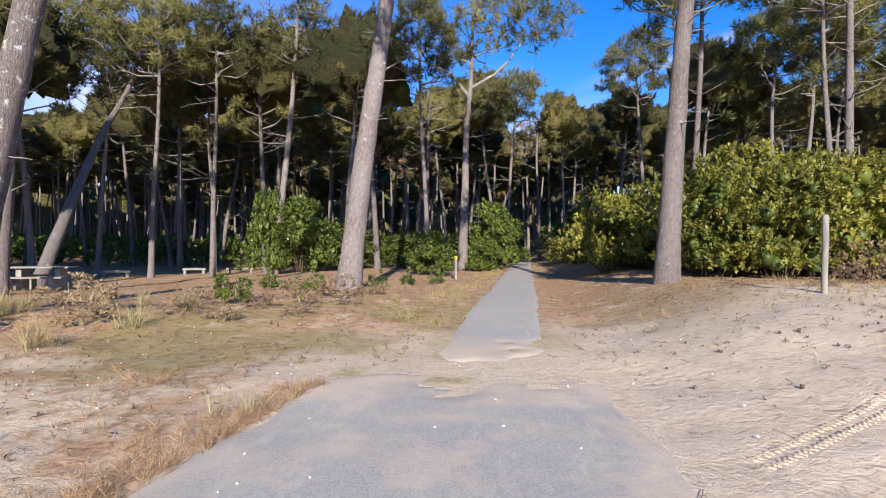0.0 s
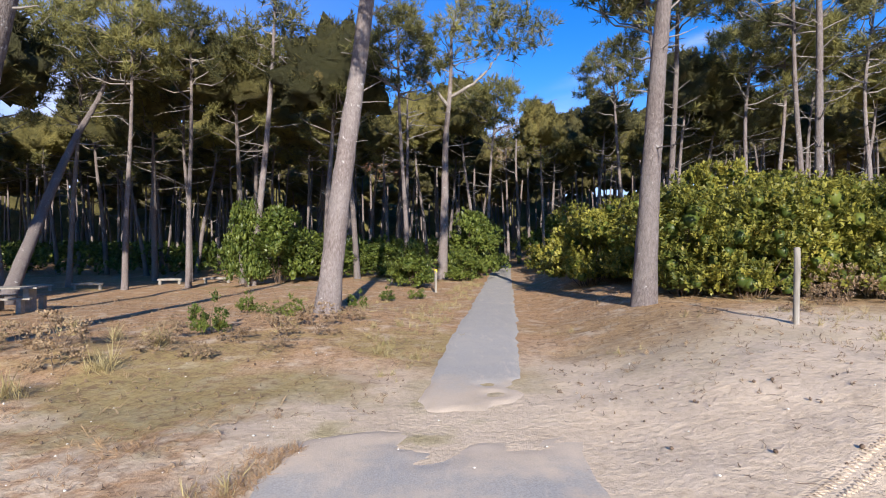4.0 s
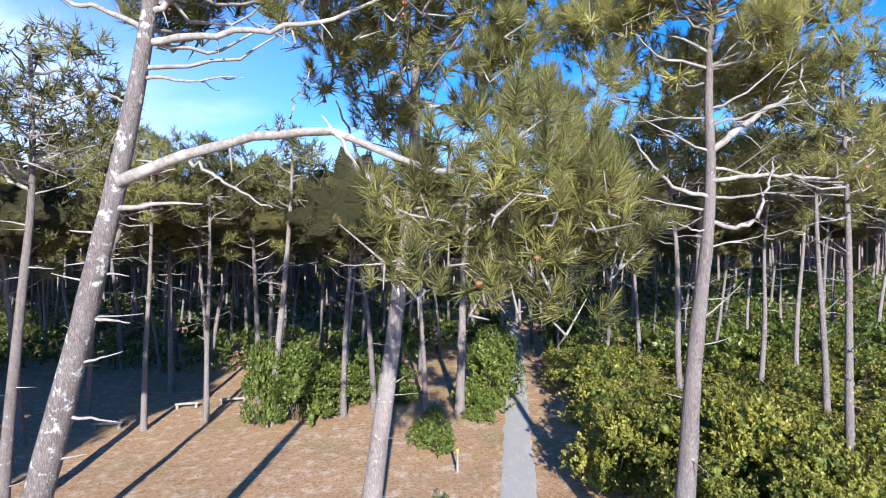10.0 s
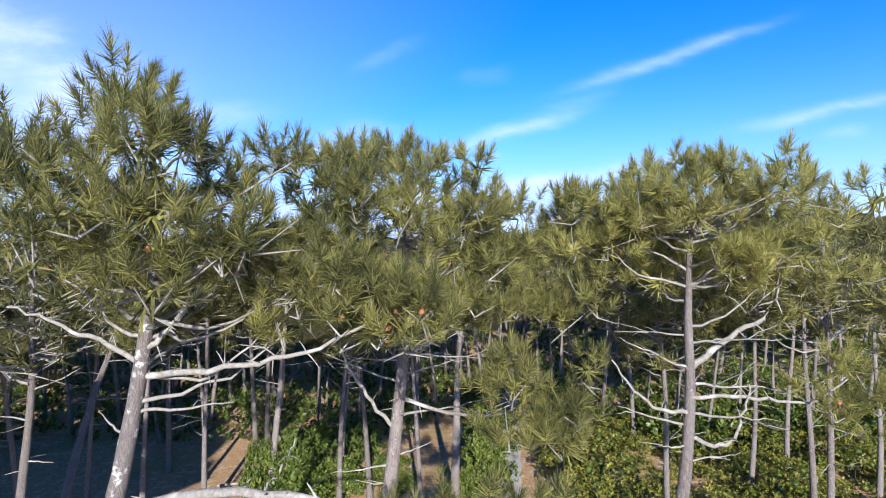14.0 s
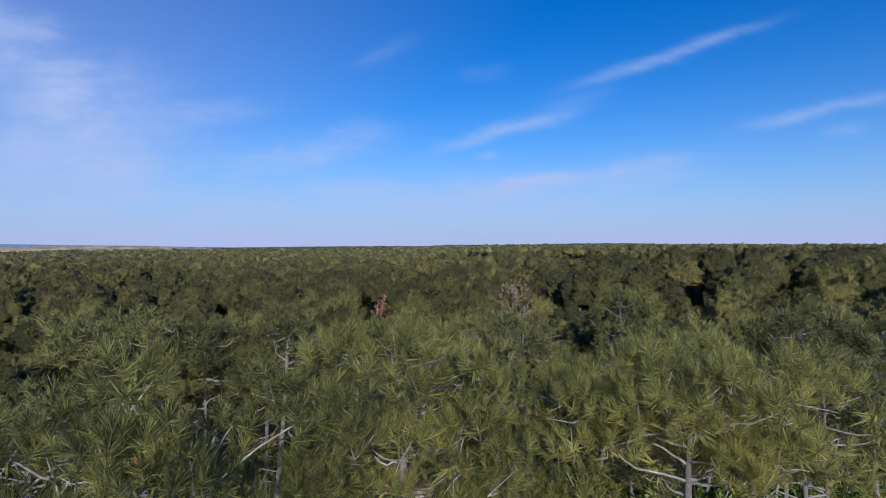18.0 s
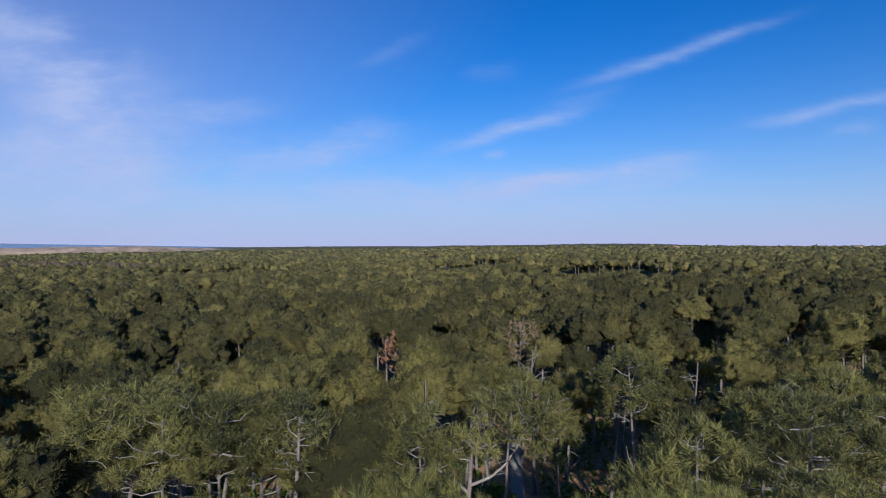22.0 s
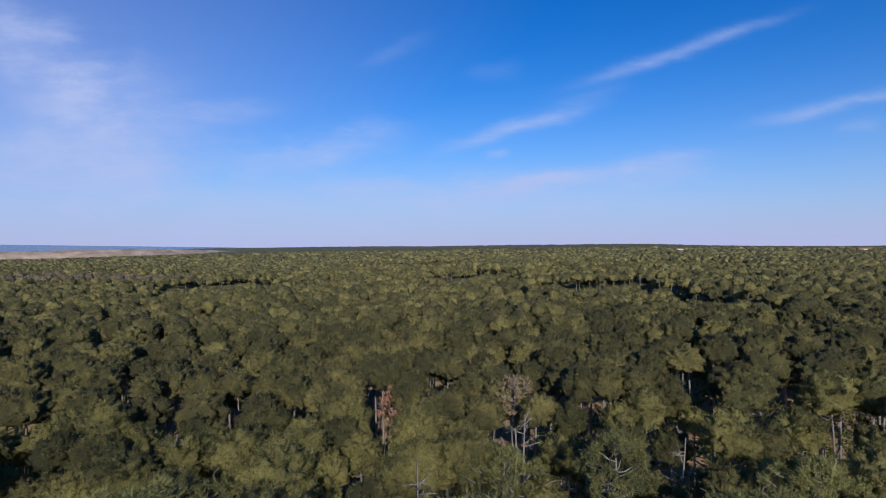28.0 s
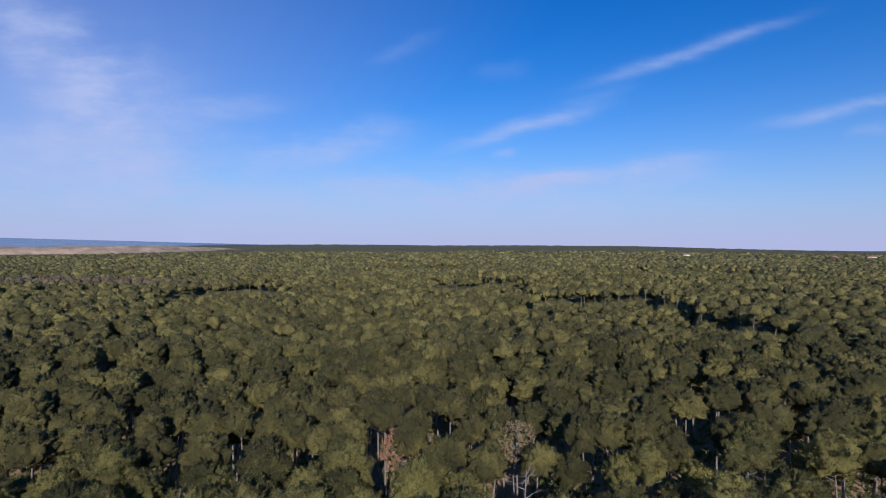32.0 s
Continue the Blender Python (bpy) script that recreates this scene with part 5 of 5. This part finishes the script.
# ---- evergreen shrubs ----
def shrub_proto(name, label, seed, wide, deep, high, lumps, per_area, shapes, mat, group):
    rng = np.random.default_rng(seed)
    ob = thing(name, label, "shrub", group)
    clumps, stems = [], []
    for i in range(lumps):
        a, h = i * 2.4 + rng.uniform(-0.4, 0.4), rng.uniform(0.12, 1.0)
        r = (0.25 + 0.75 * rng.uniform(0, 1) ** 0.5) * math.sqrt(max(0.08, 1 - (h - 0.25) ** 2 * 1.5))
        rad = 0.19 * high * rng.uniform(0.75, 1.3)
        c = (wide * r * math.cos(a), deep * r * math.sin(a), max(rad * 0.7, high * h - rad * 0.8), rad)
        clumps.append(c)
        p = curve_through([(0.2 * c[0], 0.2 * c[1], -0.15), (0.5 * c[0], 0.5 * c[1], 0.55 * c[2]), c[:3]], 6)
        if i % 3 == 0:
            stems.append(tube(p, np.linspace(0.022, 0.006, 6) * (high / 3) ** 0.5, 3))
    part("stemwork", mesh_of("stemwork", *joined(stems), True), TWIG, ob, "brown stems")["kind"] = "stuff"
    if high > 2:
        # dark green lumps added at the clump centres stand for shade in the crevices
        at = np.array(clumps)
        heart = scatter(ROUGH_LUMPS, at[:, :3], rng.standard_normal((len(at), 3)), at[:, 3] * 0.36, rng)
        part("inner_leaves", mesh_of("inner_leaves", *heart, True), IVY, ob, "dark lumps added for the shade inside the shrub")["kind"] = "stuff"
    part("leaves", mesh_of("leaves", *foliage(clumps, per_area, shapes, 1.0, rng)), mat, ob)
    return ob


def stand(proto, x, y, turn=0.0, s=1.0, sz=1.0, first=False):
    m = Matrix.Translation((x, y, float(land(x, y)))) @ pose(0, 0, 0, 0, 0, turn) @ Matrix.Diagonal((s, s, s * sz, 1))
    if first:
        proto.matrix_basis = m
        return proto
    return copy_thing(proto, m)


hedge = "evergreen shrubs beside the path"
big = [shrub_proto("evergreen_shrub", "dense broad-leaved evergreen shrub, yellow-green in the sun", 300 + i, 1.6, 1.5, 3.0, 42, 88, BROAD, LEAVES, hedge) for i in range(3)]
far_big = [shrub_proto("evergreen_shrub", "dense broad-leaved evergreen shrub among the pines", 310 + i, 1.7, 1.7, 2.6, 22, 32, BROAD_FAR, LEAVES, hedge) for i in range(2)]
near_spots = [(7.0, 14.3, 1.0, 1.05), (8.4, 13.7, 0.95, 1.1), (9.9, 14.2, 1.05, 1.1), (11.6, 13.6, 1.0, 1.1), (13.4, 14.2, 1.1, 1.0), (15.3, 13.8, 1.0, 1.0), (6.1, 19.8, 1.0, 1.05), (7.6, 17.6, 1.0, 1.0), (9.3, 16.8, 1.1, 1.05),
              (11.4, 16.8, 1.1, 1.05), (13.6, 17.2, 1.1, 1.0), (17.2, 15.4, 1.1, 1.0), (15.8, 18.0, 1.1, 1.0), (7.2, 21.5, 1.0, 0.9), (9.2, 20.0, 1.1, 0.95)]
for i, (x, y, s, sz) in enumerate(near_spots):
    stand(big[i % 3], x, y, i * 77.0, s, sz, i < 3)
shrub_rng = np.random.default_rng(9)
done, tries = [], 0
while len(done) < 118 and tries < 9000:
    tries += 1
    y = shrub_rng.uniform(17, 42)
    x = shrub_rng.uniform(path_x(y) + 2.6, 0.85 * y + 5)
    if all((x - a) ** 2 + (y - b) ** 2 > 3.0 for a, b in done) and all((x - a) ** 2 + (y - b) ** 2 > 3.0 for a, b, *_ in near_spots):
        stand(far_big[len(done) % 2], x, y, shrub_rng.uniform(0, 360), shrub_rng.uniform(0.75, 1.1), shrub_rng.uniform(0.7, 1.05), len(done) < 2)
        done.append((x, y))
# shrubs on the left of the path
ivy = shrub_proto("ivy_shrub", "green ivy and shrub round a pine trunk", 320, 1.5, 1.4, 3.6, 38, 48, BROAD_FAR, IVY, "green shrubs in the clearing")
stand(ivy, -7.6, 29.6, 0, 1.1, 1.05, True)
for x, y, s, sz in [(-9.2, 29.0, 0.55, 2.0), (-5.6, 31.0, 0.8, 0.8), (2.6, 31.2, 0.85, 1.1), (3.4, 33.5, 0.8, 1.1), (2.3, 29.0, 0.5, 0.8), (-0.4, 24.4, 0.5, 1.0), (-0.9, 25.2, 0.4, 0.8), (4.0, 38.0, 0.9, 1.0), (-2.5, 33.0, 0.7, 0.7), (10.3, 43.0, 0.9, 1.0), (4.6, 44.0, 0.9, 1.1)]:
    stand(ivy, x, y, x * 50, s, sz)
small = shrub_proto("young_shrub", "small leafy green shrub in the dry clearing", 330, 0.32, 0.3, 0.75, 14, 620, SMALL, IVY, "small shrubs in the clearing")
for i, (x, y, s, sz) in enumerate([(-4.25, 11.0, 0.95, 1.3), (-4.6, 14.6, 0.9, 0.8), (-3.4, 13.2, 0.6, 0.7), (-3.0, 12.9, 0.7, 0.9), (-3.9, 13.6, 0.5, 0.7), (-1.9, 15.8, 0.8, 0.8), (-1.2, 18.8, 0.9, 0.7), (-0.2, 19.5, 0.8, 0.8)]):
    stand(small, x, y, i * 70, s, sz, i == 0)
brush = shrub_proto("dry_shrub", "leafless brown heather bush", 340, 0.55, 0.45, 0.7, 18, 320, SMALL, DRY, "dry bushes")
for i, (x, y, s, sz) in enumerate([(9.6, 12.4, 1.1, 1.3), (8.9, 11.9, 0.8, 0.7), (10.8, 12.2, 1.1, 0.9), (-2.2, 11.7, 0.9, 0.6), (-3.0, 11.6, 0.8, 0.6), (-1.6, 12.4, 0.7, 0.5), (-6.0, 9.3, 0.9, 0.8), (-4.8, 10.4, 0.7, 0.6), (-2.6, 10.4, 0.6, 0.5), (-7.4, 8.2, 1.0, 0.8), (11.0, 20.0, 1.0, 2.4), (-5.3, 12.2, 0.6, 0.6), (-3.6, 8.9, 0.6, 0.5), (-5.4, 8.3, 0.8, 0.6), (-2.5, 9.5, 0.5, 0.45), (-4.5, 9.4, 0.7, 0.5), (-6.7, 7.5, 0.8, 0.7), (-1.9, 10.9, 0.5, 0.45), (5.7, 10.7, 0.45, 0.35), (7.6, 10.9, 0.5, 0.4), (-7.6, 10.6, 0.8, 0.6), (-3.4, 10.2, 0.6, 0.5)]):
    stand(brush, x, y, i * 53, s, sz, i == 0)


# ---- posts, picnic table, low rails ----
def box(sx, sy, sz, bevel=0.008):
    bm = bmesh.new()
    bmesh.ops.create_cube(bm, size=1)
    bmesh.ops.scale(bm, vec=(sx, sy, sz), verts=bm.verts)
    bmesh.ops.bevel(bm, geom=bm.edges[:], offset=bevel, segments=2, affect="EDGES")
    me = bpy.data.meshes.new("block")
    bm.to_mesh(me)
    bm.free()
    return me


def set_box(name, parent, mat, at, size, turn=(0, 0, 0), label=""):
    ob = part(name, box(*size), mat, parent, label)
    ob.matrix_basis = pose(*at, *turn)
    return ob


def post(x, y, high, thick, label, band=None):
    rng = np.random.default_rng(int(x * 100) + 7)
    ob = thing("marker_post" if band else "wooden_post", label, "post")
    ob.location = (x, y, float(land(x, y)))
    p = np.stack([0 * np.linspace(0, 1, 14), 0.01 * np.sin(np.linspace(0, 6, 14)), np.linspace(-0.3, high, 14)], -1)
    p = np.concatenate([p, [(0, 0, high + 0.02), (0, 0, high + 0.022)]])
    r = np.concatenate([np.full(14, thick), [thick * 0.75, 0.002]])
    part("shaft", mesh_of("shaft", *tube(p, r, 12, 0.03, rng), True), WOOD_GREY, ob)
    if band:
        part("band", mesh_of("band", *tube([(0, 0, high - band), (0, 0, high + 0.024), (0, 0, high + 0.03), (0, 0, high + 0.032)], [thick * 1.08, thick * 1.08, thick * 0.8, 0.002], 12), True), YELLOW, ob, "yellow painted top")
    return ob


for x, y, w, h in [(392, 880, 11, 16.6), (560, 780, 9, 16.0), (640, 815, 12, 16.2), (655, 860, 9, 16.0)]:
    far_building(x, y, w, h)
post(6.32, 9.05, 1.28, 0.05, "weathered grey wooden post in the sand")
post(0.53, 22.4, 0.92, 0.055, "pale wooden marker post with yellow top beside the path", 0.14)


def picnic_table(x, y, turn):
    ob = thing("picnic_table", "weathered grey picnic table with fixed benches", "picnic table")
    ob.matrix_basis = Matrix.Translation((x, y, float(land(x, y)))) @ pose(0, 0, 0, 0, 0, turn)
    for i in range(5):
        set_box("plank", ob, WOOD_GREY, (0, -0.32 + 0.16 * i, 0.74), (1.8, 0.15, 0.05))
    for s in (-1, 1):
        for e in (-1, 1):
            set_box("bench_leg", ob, CONCRETE, (0.6 * e, 0.72 * s, 0.2), (0.14, 0.26, 0.44))
        for i in range(2):
            set_box("bench_plank", ob, WOOD_GREY, (0, 0.65 * s + 0.14 * s * i, 0.44), (1.8, 0.13, 0.05))
        set_box("table_leg", ob, CONCRETE, (0.55 * s, 0, 0.34), (0.16, 0.5, 0.72))
        set_box("beam", ob, WOOD_GREY, (0.55 * s, 0, 0.38), (0.09, 1.5, 0.08))
    return ob


picnic_table(-12.9, 17.6, 12)


def low_rail(x, y, turn, length):
    rng = np.random.default_rng(int(abs(x) * 10))
    ob = thing("low_rail", "low pale log rail at the edge of the picnic ground", "rail", "low log rails")
    ob.matrix_basis = Matrix.Translation((x, y, float(land(x, y)))) @ pose(0, 0, 0, 0, 0, turn)
    part("log", mesh_of("log", *tube([(-length / 2, 0, 0.27), (0, 0, 0.28), (length / 2, 0, 0.27)], [0.075, 0.08, 0.075], 10, 0.02, rng), True), WOOD_GREY, ob)
    for s in (-1, 1):
        part("post", mesh_of("post", *tube([(s * length * 0.4, 0, -0.2), (s * length * 0.4, 0, 0.1), (s * length * 0.4, 0, 0.23)], [0.09, 0.09, 0.085], 9, 0.02, rng), True), WOOD_GREY, ob)


for x, y, a, l in [(-19.5, 28.6, 8, 1.2), (-17.6, 29.4, 10, 1.5), (-15.0, 33.0, 14, 1.3), (-12.6, 34.0, 14, 1.6), (-11.0, 35.0, 14, 1.2), (-22.0, 28.0, 8, 1.4)]:
    low_rail(x, y, a, l)


# ---- small growth and litter on the ground ----
def litter_bed(name, label, category, shapes, mat, spots_xy, sizes, tilt, seed, lift=0.0):
    rng = np.random.default_rng(seed)
    xy = np.asarray(spots_xy)
    places = np.stack([xy[:, 0], xy[:, 1], land(xy[:, 0], xy[:, 1]) + lift], -1)
    ways = np.array([0, 0, 1.0]) + tilt * rng.standard_normal(places.shape)
    bed = new(name, mesh_of(name, *scatter(shapes, places, ways, np.asarray(sizes), rng)))
    bed.data.materials.append(mat)
    return tagged(bed, label, category, kind="stuff")


bed_rng = np.random.default_rng(88)
grass_shapes = templates(25, 6, 22, 0.42, 0.011, 0.75)
low_grass = templates(26, 6, 16, 0.16, 0.008, 1.0)


def spread(n, x0, x1, y0, y1, keep=lambda x, y: True, clump=0):
    out = []
    while len(out) < n:
        x, y = bed_rng.uniform(x0, x1), bed_rng.uniform(y0, y1)
        if keep(x, y):
            out.append((x, y))
            for _ in range(clump):
                out.append((x + bed_rng.normal(0, 0.16), y + bed_rng.normal(0, 0.16)))
    return out


def off_path(x, y):
    return x - float(path_x(y))


tall = spread(48, -8.2, -4.4, 6.4, 9.8, clump=7) + spread(9, -7.5, -5.0, 9.6, 12, clump=4)
litter_bed("tall_dry_grass", "clumps of tall straw-coloured dry grass", "grass", grass_shapes, STRAW, tall, bed_rng.uniform(0.6, 1.25, len(tall)), 0.25, 1)
verge = spread(330, -1.6, 4.0, 8.0, 30.0, lambda x, y: -1.9 < off_path(x, y) < -0.85, 3)
verge += spread(5, -1.9, -1.5, 4.0, 4.9, clump=5) + spread(120, -6.0, 0.5, 9.5, 20.0, lambda x, y: off_path(x, y) < -1.2, 3) + spread(60, 2.6, 9.0, 7.5, 13.0, lambda x, y: off_path(x, y) > 1.2, 3)
litter_bed("short_dry_grass", "short dry grass on the path's verge", "grass", low_grass, STRAW, verge, bed_rng.uniform(0.6, 1.5, len(verge)), 0.3, 2)
edge = [(-1.72 + 0.42 * max(0.0, y - 2.9) / 1.6 - abs(bed_rng.normal(0, 0.22)), y) for y in bed_rng.uniform(1.8, 5.2, 720)] + spread(160, -5.5, -2.0, 2.5, 6.5, clump=2) + spread(60, -3.2, -2.6, 5.2, 5.6, clump=3)
litter_bed("fallen_needles", "orange fallen pine needles along the asphalt's edge", "pine needles", templates(27, 5, 12, 0.10, 0.004, 1.7),
           material("orange_needles", leafy((0.24, 0.14, 0.07), (0.48, 0.33, 0.18), (0.34, 0.25, 0.15), 1.2, 0.1, 0.8)), edge, bed_rng.uniform(0.7, 1.3, len(edge)), 0.9, 3, 0.006)


def twig_shape(seed):
    r = np.random.default_rng(seed)
    p = curve_through([(-0.5, 0, 0.0), (-0.1, r.normal(0, 0.08), 0.03), (0.2, r.normal(0, 0.1), 0.02), (0.5, r.normal(0, 0.12), 0.03)], 7)
    q = curve_through([p[3], p[3] + (0.15, 0.15, 0.03), p[3] + (0.35, 0.28, 0.02)], 5)
    return joined([tube(p, np.linspace(0.016, 0.006, 7), 4), tube(q, np.linspace(0.009, 0.004, 5), 4)])


twigs = spread(46, 1.2, 8.0, 2.4, 7.5, lambda x, y: x < 0.85 * y + 0.6) + spread(26, 1.5, 4.6, 3.6, 5.2, clump=3) + spread(60, -6, -1.2, 2.8, 9) + spread(25, -1, 1.6, 2.2, 5)
litter_bed("fallen_twigs", "thin dark twigs lying on the sand", "twigs", [twig_shape(400 + i) for i in range(6)], TWIG, twigs, bed_rng.uniform(0.05, 0.2, len(twigs)), 0.04, 4, 0.012)


pebbles = spread(24, -1.9, 2.4, 2.2, 6.6) + spread(70, -6.5, -1.0, 3.0, 9.5) + spread(50, 2, 7.5, 3.0, 8)
litter_bed("pebbles", "small white shells and pebbles scattered on sand and asphalt", "pebbles", [lump_shape(410 + i, 0.6) for i in range(5)], STONE, pebbles, bed_rng.uniform(0.005, 0.016, len(pebbles)), 0.2, 5, 0.026)
cones = spread(14, 2.0, 5.5, 4.0, 6.0, clump=1) + spread(14, 1.8, 6.5, 4.2, 7.0) + spread(20, -5, -1.5, 4, 9)
litter_bed("pine_cones", "dark open pine cones and bark scraps on the sand", "pine cones", [lump_shape(420 + i, 0.8) for i in range(5)], TWIG, cones, bed_rng.uniform(0.006, 0.026, len(cones)), 0.4, 6, 0.02)
flecks = spread(5200, -14, 12, 3.0, 25.0, lambda x, y: abs(x) < 0.85 * y + 0.5 and (abs(off_path(x, y)) > 1.0 and (y > 6 or x < -1.9)))
litter_bed("leaf_litter", "brown needles, bark flakes and leaf litter on the ground", "leaf litter", templates(28, 6, 7, 0.075, 0.010, 1.75), DRY, flecks, bed_rng.uniform(0.6, 1.5, len(flecks)), 0.7, 7, 0.008)
dark = spread(900, -8, 8, 3.0, 15.0, lambda x, y: abs(x) < 0.85 * y + 0.5 and (abs(off_path(x, y)) > 1.0 and (y > 6 or x < -1.9 or x > 1.8)))
litter_bed("dark_litter", "small dark bark scraps on sand and litter", "bark scraps", templates(29, 6, 5, 0.045, 0.012, 1.7), TWIG, dark, bed_rng.uniform(0.5, 1.4, len(dark)), 0.8, 8, 0.008)


# ---- tread lugs of a tyre pressed up out of the sand ----
def tyre_track(x0, y0, x1, y1, wide):
    rng = np.random.default_rng(91)
    length = math.hypot(x1 - x0, y1 - y0)
    ux, uy = (x1 - x0) / length, (y1 - y0) / length
    pieces = []
    v0, f0 = puff_template()
    for i in range(int(length / 0.055)):
        for side in (-1, 1):
            s = 0.055 * (i + 0.5 * (side > 0)) + rng.normal(0, 0.004)
            for o in (0.28, 0.42):
                cx, cy = x0 + ux * (s + 0.02 * o) - uy * side * wide * o, y0 + uy * (s + 0.02 * o) + ux * side * wide * o
                lug = v0 * np.array([0.014, 0.03, 0.009]) * rng.uniform(0.8, 1.2, (len(v0), 1))
                a = math.atan2(uy, ux) + side * 0.35
                turn = np.array([(math.cos(a), -math.sin(a), 0), (math.sin(a), math.cos(a), 0), (0, 0, 1)])
                pieces.append((lug @ turn.T + np.array([cx, cy, float(land(cx, cy)) + 0.001]), f0))
    bed = new("tyre_track", mesh_of("tyre_track", *joined(pieces), True))
    bed.data.materials.append(GROUND)
    tagged(bed, "lugged tyre track pressed into the pale sand", "tyre track", kind="stuff")


tyre_track(1.95, 3.35, 6.6, 5.8, 0.18)
